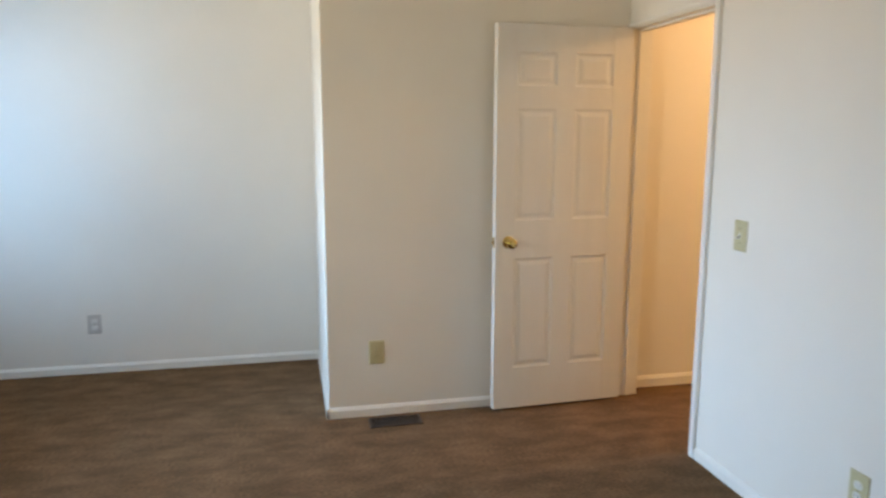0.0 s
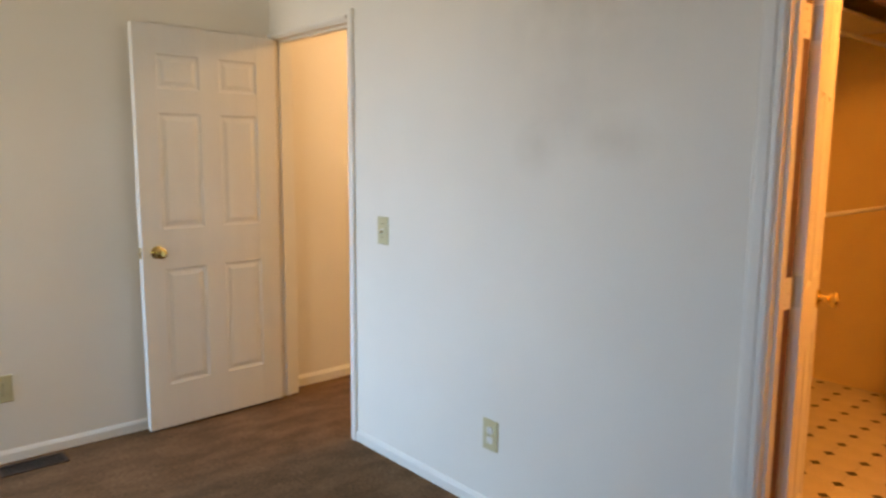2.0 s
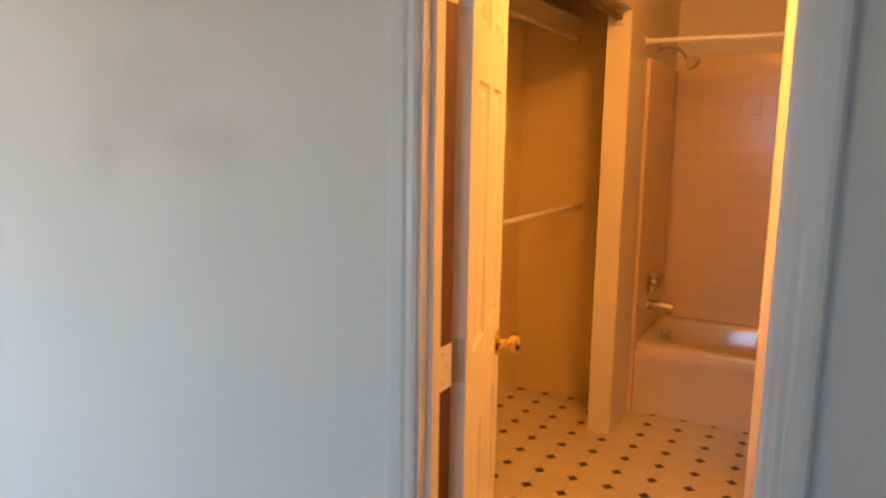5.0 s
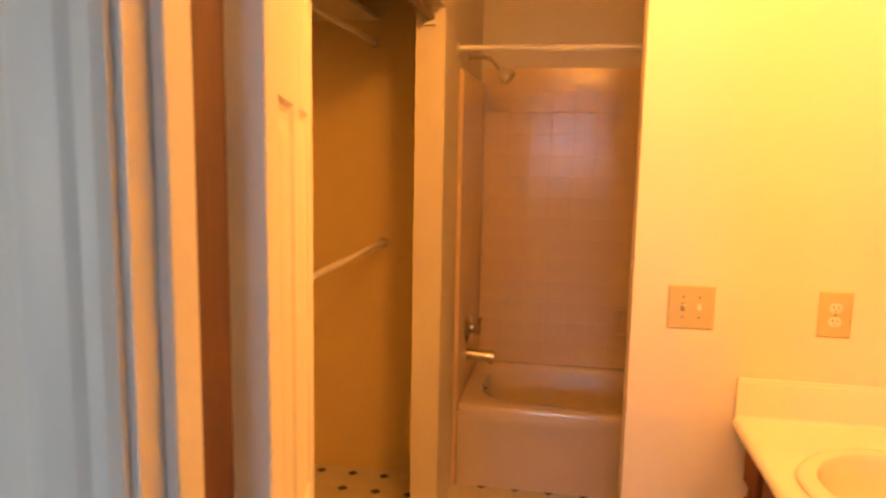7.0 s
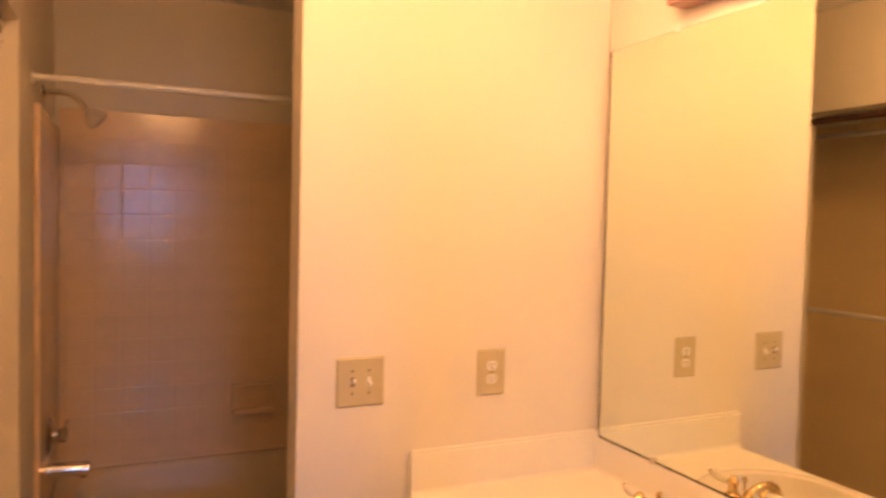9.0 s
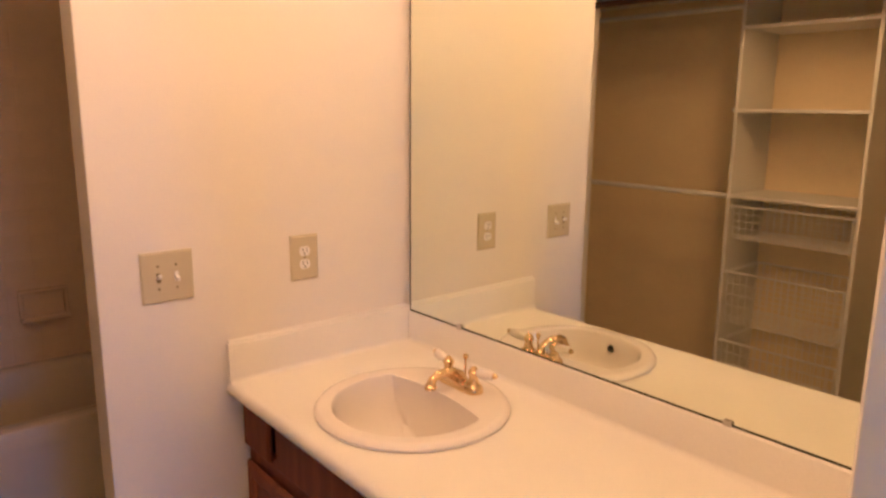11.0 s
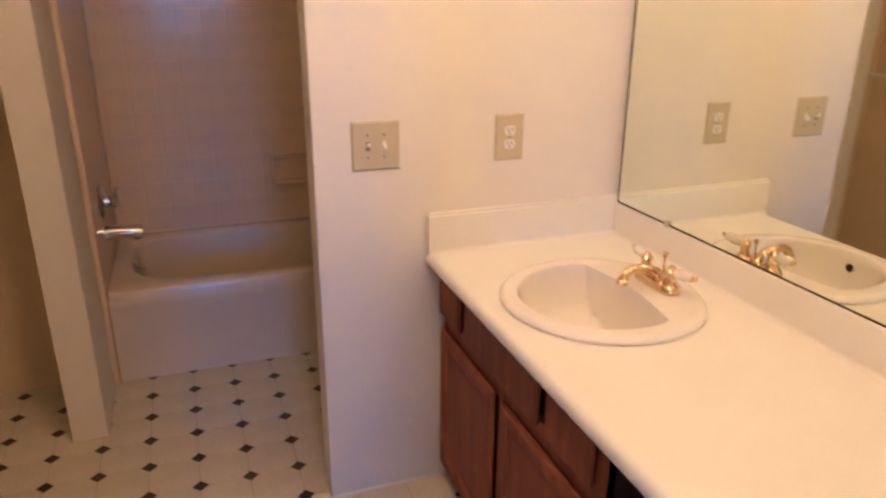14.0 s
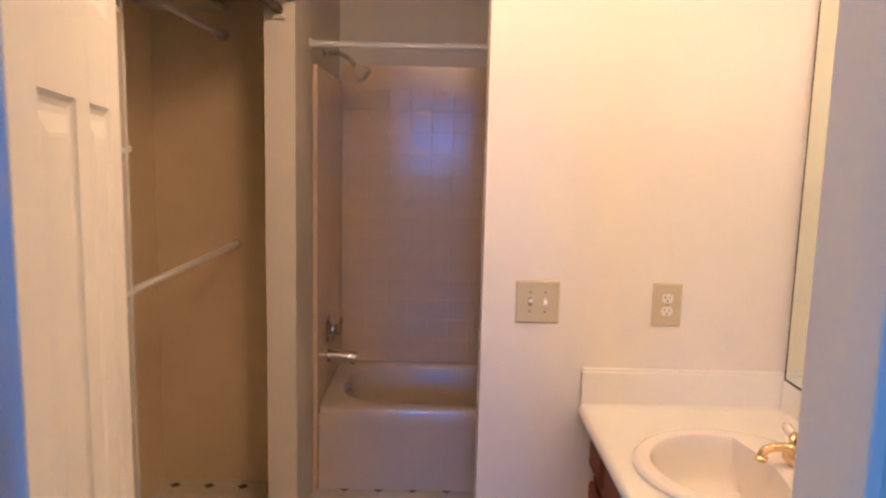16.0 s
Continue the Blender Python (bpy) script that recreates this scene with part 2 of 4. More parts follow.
def tube(bm, points, radius, seg=12, caps=True):
    """A round bar along points; radius is one number or one for each point."""
    pts = [Vector(p) for p in points]
    rad = radius if isinstance(radius, (list, tuple)) else [radius] * len(pts)
    rings, up = [], None
    for i, p in enumerate(pts):
        d = (pts[min(i + 1, len(pts) - 1)] - pts[max(i - 1, 0)]).normalized()
        if up is None:
            up = d.orthogonal().normalized()
        up = (up - d * up.dot(d)).normalized()
        side = d.cross(up)
        rings.append([bm.verts.new(p + rad[i] * (math.cos(2 * math.pi * k / seg) * up + math.sin(2 * math.pi * k / seg) * side)) for k in range(seg)])
    for a, b in zip(rings, rings[1:]):
        for k in range(seg):
            bm.faces.new((a[k], a[(k + 1) % seg], b[(k + 1) % seg], b[k]))
    if caps:
        bm.faces.new(rings[0][::-1])
        bm.faces.new(rings[-1])
    return bm


def loft(bm, rings, close_last=True):
    vs = [[bm.verts.new(p) for p in r] for r in rings]
    n = len(vs[0])
    for a, b in zip(vs, vs[1:]):
        for k in range(n):
            bm.faces.new((a[k], a[(k + 1) % n], b[(k + 1) % n], b[k]))
    if close_last:
        bm.faces.new(vs[-1])
    return bm


def extrude_profile(bm, pts, axis, a, b):
    """A closed outline of (u, v) pairs drawn out along an axis from a to b."""
    def place(u, v, w):
        return {"x": (w, u, v), "y": (u, w, v), "z": (u, v, w)}[axis]
    r0 = [bm.verts.new(place(u, v, a)) for u, v in pts]
    r1 = [bm.verts.new(place(u, v, b)) for u, v in pts]
    n = len(pts)
    for k in range(n):
        bm.faces.new((r0[k], r0[(k + 1) % n], r1[(k + 1) % n], r1[k]))
    bm.faces.new(r0[::-1])
    bm.faces.new(r1)
    return bm


TO_X = pose(0, 0, 0, 0, 90, 0)       # z axis to +x
TO_NY = pose(0, 0, 0, 90, 0, 0)      # z axis to -y
CEIL_Z = 2.55

# ---------------------------------------------------------------- walls
WT = 0.120                            # partition thickness
XA = -3.530                           # alcove wall face
XF, YC = -2.495, -1.622               # hall-door wall face and its outer corner
XM = 1.715                            # mirror wall face
YS = 1.763                            # switch wall face
XC = 0.080                            # closet front wall face
YP = 2.355                            # far closet jamb
YT, YB = 2.735, 3.490                 # tub apron and surround back
XT = 0.100                            # surround plumbing face

bm = bmesh.new()
box(bm, -2.70, -2.503, 0, WT, 0, CEIL_Z)
box(bm, -2.503, -1.707, 0, WT, 2.038, CEIL_Z)
box(bm, -1.707, 0.291, 0, WT, 0, CEIL_Z)
box(bm, 0.291, 0.908, 0, WT, 2.058, CEIL_Z)
box(bm, 0.908, 2.52, 0, WT, 0, CEIL_Z)
wall_north = structure("wall_north", bm, WALL_N, "off-white painted wall with grey smudges between two doorways", "wall")
bm = bmesh.new()
box(bm, -2.595, XF, YC, 0, 0, CEIL_Z)
structure("wall_west_near", bm, WALL, "off-white painted wall behind the open hall door", "wall")
structure("wall_alcove_side", cube(XA, -2.595, YC, -1.52, 0, CEIL_Z), WALL, "off-white alcove side wall lit by daylight", "wall")
structure("wall_west_far", cube(XA - 0.12, XA, -4.2, -1.52, 0, CEIL_Z), WALL, "off-white alcove wall with soft window light", "wall")
bm = bmesh.new()
for x0, x1, z0, z1 in ((XA - 0.12, WIN_A[0], 0, CEIL_Z), (WIN_A[1], WIN_B[0], 0, CEIL_Z), (WIN_B[1], 2.52, 0, CEIL_Z),
                       (WIN_A[0], WIN_A[1], 0, WIN_A[2]), (WIN_A[0], WIN_A[1], WIN_A[3], CEIL_Z),
                       (WIN_B[0], WIN_B[1], 0, WIN_B[2]), (WIN_B[0], WIN_B[1], WIN_B[3], CEIL_Z)):
    box(bm, x0, x1, -4.32, -4.2, z0, z1)
structure("wall_south", bm, WALL, "off-white painted wall with two windows", "wall")
structure("wall_east", cube(2.40, 2.52, -4.2, 0, 0, CEIL_Z), WALL, "plain off-white bedroom wall", "wall")
structure("wall_mirror", cube(XM, XM + 0.10, WT, 3.62, 0, CEIL_Z), WALL, "off-white bathroom wall behind the mirror", "wall")
structure("wall_switch", cube(0.765, XM, YS, YS + 0.105, 0, CEIL_Z, bevel=0.004), WALL, "off-white partition wall with switches beside the vanity", "wall")
structure("caulk_line", cube(0.768, 1.12, YS - 0.005, YS - 0.0005, 0.0, 0.006), TRIM, "thin white caulk line at the wall foot", "trim")
structure("wall_tub_back", cube(-0.035, XM, YB + 0.02, 3.62, 0, CEIL_Z), WALL, "off-white wall behind the bathtub", "wall")
bm = bmesh.new()
box(bm, -0.035, XC, YP, YB + 0.02, 0, CEIL_Z)
structure("wall_closet_front", bm, WALL, "off-white wall between closet and bathtub", "wall")
structure("wall_closet_header", cube(-0.035, XC, 0.62, YP, 2.09, CEIL_Z), WALL, "off-white header over the open closet", "wall")
structure("wall_closet_near", cube(-0.035, XC, WT, 0.62, 0, CEIL_Z), WALL, "off-white wall behind the bathroom door", "wall")
structure("wall_closet_back", cube(-0.73, -0.63, WT, 3.62, 0, CEIL_Z), CLOSETP, "tan painted closet back wall", "wall")
structure("wall_closet_end", cube(-0.63, -0.035, 2.800, 3.62, 0, CEIL_Z), CLOSETP, "tan painted closet end wall", "wall")
structure("wall_hall", cube(-2.70, -2.585, WT, 3.3, 0, CEIL_Z), WALL, "hallway wall in warm lamplight", "wall")
structure("wall_hall_end", cube(-2.585, -0.73, 3.2, 3.3, 0, CEIL_Z), WALL, "plain hallway end wall", "wall")
structure("ceiling", cube(-3.70, 2.6, -4.35, 3.65, CEIL_Z, CEIL_Z + 0.1), CEIL, "white textured ceiling", "ceiling")

# ---------------------------------------------------------------- floors
bm = bmesh.new()
box(bm, XA - 0.12, 2.52, -4.32, 0.058, -0.06, 0.0)
box(bm, -2.70, -0.73, 0.058, 3.3, -0.06, 0.0)
structure("floor_carpet", bm, CARPET, "brown cut-pile carpet with paler worn patches", "carpet")
floor_bath = structure("floor_bathroom", cube(-0.73, XM + 0.1, 0.058, 3.62, -0.06, -0.0015), GROUT, "cream vinyl floor with small dark diamonds", "floor")
structure("ground", cube(-400, 400, -400, 400, -0.6, -0.5), surface("dry_ground", (0.20, 0.17, 0.12), 0.95), "dry ground outside the windows", "ground")


# ---------------------------------------------------------------- trim
def baseboard(name, axis, a, b, face, sign, h=0.056, t=0.012):
    """A moulded board on the wall face, running along an axis; sign is the side it stands on."""
    prof = [(0, 0), (t, 0), (t, h * 0.70), (t * 0.75, h * 0.80), (t * 0.45, h * 0.93), (t * 0.2, h), (0, h)]
    pts = [(face + sign * u, v) for u, v in prof]
    bm = extrude_profile(bmesh.new(), pts, axis, a, b)
    return structure(name, bm, TRIM, "white moulded baseboard above the carpet", "baseboard")


baseboard("baseboard_1", "x", -1.672, 0.236, 0.0, -1)
baseboard("baseboard_2", "x", 0.952, 2.40, 0.0, -1)
baseboard("baseboard_3", "y", YC - 0.012, -0.002, XF, 1)
baseboard("baseboard_4", "x", XA + 0.012, XF + 0.012, YC, -1)
baseboard("baseboard_5", "y", -4.2, YC, XA, 1)
baseboard("baseboard_6", "y", 0.10, 3.2, -2.585, 1, h=0.068)
baseboard("baseboard_7", "y", -4.2, -0.012, 2.40, -1)


def casing_leg(bm, x_in, x_out, y, out, z0, z1):
    """An upright door casing with a stepped profile; out is -1 on the bedroom side."""
    w = x_out - x_in
    pts = [(x_in, y), (x_in, y + out * 0.006), (x_in + w * 0.12, y + out * 0.010), (x_in + w * 0.30, y + out * 0.010), (x_in + w * 0.42, y + out * 0.014),
           (x_in + w * 0.75, y + out * 0.016), (x_in + w * 0.90, y + out * 0.015), (x_out, y + out * 0.010), (x_out, y)]
    return extrude_profile(bm, pts, "z", z0, z1)


def casing_head(bm, x0, x1, y, out, z_in, z_out):
    w = z_out - z_in
    pts = [(y, z_in), (y + out * 0.006, z_in), (y + out * 0.010, z_in + w * 0.12), (y + out * 0.010, z_in + w * 0.30), (y + out * 0.014, z_in + w * 0.42),
           (y + out * 0.016, z_in + w * 0.75), (y + out * 0.015, z_in + w * 0.90), (y + out * 0.010, z_out), (y, z_out)]
    return extrude_profile(bm, pts, "x", x0, x1)


def door_frame(name, x0, x1, top, cas_l, cas_r, label, stop_y, jamb=0.018, bath_side=True, lead=0.006, back=0.006, head=0.055):
    """Jambs, stops and casings round an opening whose clear width is x0..x1."""
    root = thing(name, label, "door frame", kind="structure")
    for nm, a, b in (("jamb", x0 - jamb, x0), ("jamb", x1, x1 + jamb)):
        part(nm, cube(a, b, -0.001, WT + 0.002, 0, top + jamb), TRIM, root)
    part("head_jamb", cube(x0, x1, -0.001, WT + 0.002, top, top + jamb), TRIM, root)
    part("stop", cube(x0, x0 + 0.010, stop_y, stop_y + 0.034, 0, top, bevel=0.002), TRIM, root)
    part("stop", cube(x1 - 0.010, x1, stop_y, stop_y + 0.034, 0, top, bevel=0.002), TRIM, root)
    part("stop", cube(x0 + 0.010, x1 - 0.010, stop_y, stop_y + 0.034, top - 0.010, top, bevel=0.002), TRIM, root)
    if cas_l:
        part("casing", casing_leg(bmesh.new(), x0 - 0.006, x0 - 0.006 - cas_l, -0.002, -1, 0, top + 0.006 + cas_r), TRIM, root)
    part("casing", casing_leg(bmesh.new(), x1 + lead, x1 + lead + cas_r, -0.002, -1, 0, top + 0.006 + cas_r), TRIM, root)
    part("head_casing", casing_head(bmesh.new(), x0 - 0.006, x1 + lead, -0.002, -1, top + 0.006, top + 0.006 + head), TRIM, root)
    if bath_side:
        part("casing", casing_leg(bmesh.new(), x1 + back, x1 + back + cas_r, WT + 0.002, 1, 0, top + 0.006 + cas_r), TRIM, root)
        part("casing", casing_leg(bmesh.new(), x0 - 0.006, x0 - 0.006 - cas_r, WT + 0.002, 1, 0, top + 0.006 + cas_r), TRIM, root)
    return root


door_frame("doorframe_1", -2.485, -1.725, 2.020, 0.0, 0.045, "white painted frame of the hall doorway", 0.045, head=0.022)
frame_bath = door_frame("doorframe_2", 0.309, 0.887, 2.040, 0.064, 0.055, "white painted frame of the bathroom doorway", 0.026, lead=0.007, back=0.016)
# thin dark brown sheet along the jamb's hinge side
JAMB_STRIP = surface("dark_jamb_strip", (0.110, 0.036, 0.015), 0.5, var=0.2, vscale=9, grain=0.2, gscale=40, bump=0.05, stretch=(9, 9, 0.7))
part("hinge_side_strip", cube(0.3092, 0.3100, 0.0640, WT + 0.0015, 0, 2.038), JAMB_STRIP, frame_bath, "dark brown strip on the jamb")
for hz in (0.262, 1.042, 1.772):
    leaf = part("hinge_leaf", cube(0.3101, 0.3116, 0.0650, 0.1200, hz - 0.045, hz + 0.045, bevel=0.0005, seg=1), TRIM, frame_bath, "cream painted hinge leaf")
    for dz, dy in ((-0.030, 0.082), (0.0, 0.100), (0.030, 0.082)):
        part("screw", lathe(bmesh.new(), [(0, 0.0012), (0.003, 0.001), (0.004, 0.0)], 10, pose(0.3116, dy, hz + dz, 0, 90, 0)), STEEL, leaf)


# ---------------------------------------------------------------- six-panel doors
def knob_bm(m):
    bm = bmesh.new()
    lathe(bm, [(0, 0), (0.032, 0), (0.032, 0.004), (0.027, 0.009), (0.013, 0.013), (0.011, 0.030), (0.014, 0.036),
               (0.024, 0.043), (0.028, 0.052), (0.027, 0.061), (0.021, 0.067), (0.010, 0.069), (0, 0.069)], 28, m)
    return bm


def panel_door(name, w, h, m, label, cols, rows, knob_z):
    """A moulded door: hinge edge at x = 0, free edge at x = w, thickness along y from 0 to 0.035."""
    t = 0.035
    root = thing(name, label, "door", m, kind="structure")
    (c0, c1), (c2, c3) = cols
    part("stile", cube(0, c0, 0, t, 0, h, bevel=0.0015, seg=1), DOORP, root)
    part("stile", cube(c3, w, 0, t, 0, h, bevel=0.0015, seg=1), DOORP, root)
    part("mullion", cube(c1, c2, 0.0004, t - 0.0004, 0, h), DOORP, root)
    zs = [0.0] + [v for r in rows for v in r] + [h]
    for a, b in zip(zs[0::2], zs[1::2]):
        part("rail", cube(c0, c1, 0.0002, t - 0.0002, a, b), DOORP, root)
        part("rail", cube(c2, c3, 0.0002, t - 0.0002, a, b), DOORP, root)
    for a, b in rows:
        for x0, x1 in ((c0, c1), (c2, c3)):
            bm = bmesh.new()
            for side in (0, 1):
                def ring(i, d):
                    y = d if side == 0 else t - d
                    return [(x0 + i, y, a + i), (x1 - i, y, a + i), (x1 - i, y, b - i), (x0 + i, y, b - i)]
                loft(bm, [ring(0, 0.001), ring(0.005, 0.005), ring(0.011, 0.007), ring(0.018, 0.007), ring(0.036, 0.002), ring(0.040, 0.0015)])
            part("panel", bm, DOORP, root)
    kx = w - 0.074
    part("knob", knob_bm(pose(kx, 0, knob_z, 90, 0, 0)), BRASS, root, "polished brass round knob", True)
    part("knob", knob_bm(pose(kx, t, knob_z, -90, 0, 0)), BRASS, root, "polished brass round knob", True)
    part("latch_plate", cube(w - 0.001, w + 0.0012, 0.006, t - 0.006, knob_z - 0.028, knob_z + 0.028), BRASS, root)
    part("latch", cube(w + 0.001, w + 0.010, 0.012, t - 0.012, knob_z - 0.009, knob_z + 0.009, bevel=0.003), BRASS, root)
    return root


ROWS = [(0.225, 0.820), (1.020, 1.590), (1.705, 1.872)]
ang_h = math.degrees(math.atan2(-0.745 + 0.012, -2.437 + 2.470))
hall_door = panel_door("door_1", 0.750, 2.008, pose(-2.470, -0.012, 0.012, 0, 0, ang_h),
                       "white six-panel door standing open, with a brass knob", [(0.110, 0.320), (0.425, 0.640)], ROWS, 0.908)
BATH_A = Vector((0.328, 0.153, 0.012))
ang_b = math.degrees(math.atan2(0.700 - 0.153, 0.160 - 0.326))
bath_door = panel_door("door_2", 0.576, 2.018, pose(*BATH_A, 0, 0, ang_b),
                       "white six-panel bathroom door swung open, with a brass knob", [(0.090, 0.250), (0.330, 0.486)], ROWS, 0.925)


def hinge(z, parent):
    bm = bmesh.new()
    box(bm, -0.0015, 0.0, 0.004, 0.034, z - 0.045, z + 0.045)
    tube(bm, [(-0.004, 0.040, z - 0.046), (-0.004, 0.040, z + 0.046)], 0.005, 10)
    box(bm, -0.030, -0.004, 0.0385, 0.0405, z - 0.045, z + 0.045)
    part("hinge", bm, STEEL, parent, "painted steel butt hinge")


for hz in (0.25, 1.03, 1.76):
    hinge(hz, bath_door)


# ---------------------------------------------------------------- windows behind the camera
def window(name, w):
    x0, x1, z0, z1 = w
    root = thing(name, "white framed sliding window above the carpet", "window", kind="structure")
    f = 0.04
    for a in ((x0, x0 + f, z0, z1), (x1 - f, x1, z0, z1), (x0 + f, x1 - f, z0, z0 + f), (x0 + f, x1 - f, z1 - f, z1), ((x0 + x1) / 2 - 0.02, (x0 + x1) / 2 + 0.02, z0 + f, z1 - f)):
        part("window_frame", cube(a[0], a[1], -4.30, -4.26, a[2], a[3]), TRIM, root)
    g = part("pane", cube(x0 + f, x1 - f, -4.283, -4.279, z0 + f, z1 - f), GLASS, root)
    g.visible_shadow = False
    part("window_sill", cube(x0, x1, -4.26, -4.17, z0 - 0.025, z0 - 0.002, bevel=0.004), TRIM, root)


window("window_1", WIN_A)
window("window_2", WIN_B)


# ---------------------------------------------------------------- wall plates
def plate_body(w, h, d=0.006):
    bm = bmesh.new()
    def ring(i, y):
        return [(-w / 2 + i, -y, -h / 2 + i), (w / 2 - i, -y, -h / 2 + i), (w / 2 - i, -y, h / 2 - i), (-w / 2 + i, -y, h / 2 - i)]
    return loft(bm, [ring(0, 0.0), ring(0, 0.0025), ring(0.005, d), ring(0.006, d)])


# brownish metal for plate screws and one switch slot
SCREWM = surface("brown_screw_and_slot", (0.20, 0.17, 0.11), 0.4, metal=0.5, var=0.1, bump=0.0)


def screw(parent, x, z, d=0.0062):
    part("screw", lathe(bmesh.new(), [(0, 0.0014), (0.0024, 0.0012), (0.0034, 0.0), (0.0034, -0.002)], 12, pose(x, -d, z) @ TO_NY), SCREWM, parent)


def outlet(name, m, label, w, h, mat, face, category="outlet"):
    root = thing(name, label, category, m)
    part("plate", plate_body(w, h), mat, root)
    for z in (-0.0195, 0.0195):
        bm = bmesh.new()
        pts = []
        for i in range(20):
            a = 2 * math.pi * i / 20
            pts.append((0.0172 * math.cos(a), max(-0.0135, min(0.0135, 0.0172 * math.sin(a)))))
        extrude_profile(bm, [(u, v + z) for u, v in pts], "y", -0.0085, -0.004)
        r = part("receptacle", bm, face, root, "white duplex receptacle")
        part("slot", cube(-0.0075, -0.0053, -0.0089, -0.0080, z - 0.001, z + 0.008), DARK, r)
        part("slot", cube(0.0053, 0.0075, -0.0089, -0.0080, z - 0.001, z + 0.007), DARK, r)
        part("slot", lathe(bmesh.new(), [(0, 0.0004), (0.0026, 0.0004), (0.0026, -0.0004)], 10, pose(0, -0.0085, z - 0.0075) @ TO_NY), DARK, r)
    screw(root, 0, 0)
    return root


def switch(name, m, label, w, h, toggles):
    root = thing(name, label, "light switch", m)
    part("plate", plate_body(w, h), IVORY, root)
    for x, up in toggles:
        part("slot", cube(x - 0.0052, x + 0.0052, -0.0066, -0.0055, -0.0125, 0.0125), SCREWM if up == 0 else WHITEPL, root)
        tilt = 24 if up else -24
        bm = cube(-0.0042, 0.0042, -0.019, 0.0, -0.0045, 0.0045, bevel=0.0012, m=pose(x, -0.004, 0, tilt, 0, 0))
        part("toggle", bm, WHITEPL, root, "white toggle lever")
        screw(root, x, 0.030)
        screw(root, x, -0.030)
    return root


E_W = pose(0, 0, 0, 0, 0, 90)          # plate facing +x
switch("light_switch", pose(-1.452, 0, 1.068), "ivory single toggle switch plate on the bedroom wall", 0.080, 0.126, [(0, 1)])
outlet("wall_outlet", pose(-0.743, 0, 0.322), "ivory duplex outlet low on the smudged wall", 0.082, 0.126, IVORY, WHITEPL)
outlet("wall_outlet", pose(XF, -1.370, 0.345) @ E_W, "ivory duplex outlet above the floor register", 0.082, 0.126, IVORY, IVORY)
outlet("wall_outlet", pose(XA, -2.985, 0.312) @ E_W, "greyish white duplex outlet on the alcove wall", 0.078, 0.120, GREYPL, WHITEPL)
switch("double_switch", pose(0.935, YS, 1.110), "ivory double toggle switch plate beside the vanity", 0.133, 0.133, [(-0.023, 0), (0.023, 1)])
outlet("wall_outlet", pose(1.3285, YS, 1.110), "ivory outlet plate with white receptacles above the side splash", 0.089, 0.133, IVORY, WHITEPL)

# ---------------------------------------------------------------- floor register
reg = thing("floor_register", "dark brown metal floor register in the carpet", "vent", pose(-2.382, -1.290, 0.0, 0, 0, 0))
bm = bmesh.new()
for a in ((-0.060, -0.048, -0.135, 0.135), (0.048, 0.060, -0.135, 0.135), (-0.048, 0.048, -0.135, -0.122), (-0.048, 0.048, 0.122, 0.135)):
    box(bm, a[0], a[1], a[2], a[3], 0.0, 0.006)
part("frame", bm, VENTM, reg)
part("well", cube(-0.048, 0.048, -0.122, 0.122, 0.0005, 0.0012), DARK, reg)
for i in range(17):
    y = -0.112 + i * 0.014
    part("slat", cube(-0.048, 0.048, y - 0.0018, y + 0.0018, 0.0012, 0.0052), VENTM, reg)

# ---------------------------------------------------------------- vanity
CT = 0.787
XFACE = 1.135
counter = thing("vanity_counter", "cream laminate countertop with low backsplashes", "countertop")
SX, SY, SR = 1.380, 1.306, 0.249


def counter_slab():
    """The slab with its rounded front edge and a round hole for the basin."""
    bm = bmesh.new()
    y0, y1 = WT + 0.002, YS - 0.002
    extrude_profile(bm, [(1.100, CT - 0.038), (1.087, CT - 0.038), (1.079, CT - 0.034), (1.0755, CT - 0.027), (1.075, CT - 0.019), (1.0775, CT - 0.011), (1.083, CT - 0.005), (1.091, CT - 0.0012), (1.100, CT)], "y", y0, y1)
    x0, x1 = 1.100, XM - 0.002
    n, hr = 48, 0.215
    def sq(a):
        c, s = math.cos(a), math.sin(a)
        k = 0.262 / max(abs(c), abs(s))
        return SX + k * c, SY + k * s
    for z in (CT, CT - 0.038):
        inner = [bm.verts.new((SX + hr * math.cos(2 * math.pi * i / n), SY + hr * math.sin(2 * math.pi * i / n), z)) for i in range(n)]
        outer = [bm.verts.new((*sq(2 * math.pi * i / n), z)) for i in range(n)]
        for i in range(n):
            bm.faces.new((inner[i], inner[(i + 1) % n], outer[(i + 1) % n], outer[i]))
        a, b, c, d = SX - 0.262, SX + 0.262, SY - 0.262, SY + 0.262
        for q in ((x0, a, y0, y1), (b, x1, y0, y1), (a, b, y0, c), (a, b, d, y1)):
            bm.faces.new([bm.verts.new(p) for p in ((q[0], q[2], z), (q[1], q[2], z), (q[1], q[3], z), (q[0], q[3], z))])
    return bm


part("slab", counter_slab(), COUNTER, counter, smooth=True)


def splash(face, back, sign, z1, axis, a, b):
    """A low splash board with a cove at its foot and a rounded top; face and back along one axis."""
    pts = [(back, CT + 0.0004)]
    for k in range(7):
        t = math.pi / 2 * k / 6
        pts.append((face + sign * 0.014 * (1 - math.sin(t)), CT + 0.0004 + 0.014 * (1 - math.cos(t))))
    pts += [(face, z1 - 0.006), (face - sign * 0.0015, z1 - 0.002), (face - sign * 0.005, z1), (back, z1)]
    return extrude_profile(bmesh.new(), pts, axis, a, b)


part("backsplash", splash(XM - 0.020, XM - 0.002, -1, 0.889, "y", WT + 0.002, YS - 0.0222), COUNTER, counter, smooth=True)
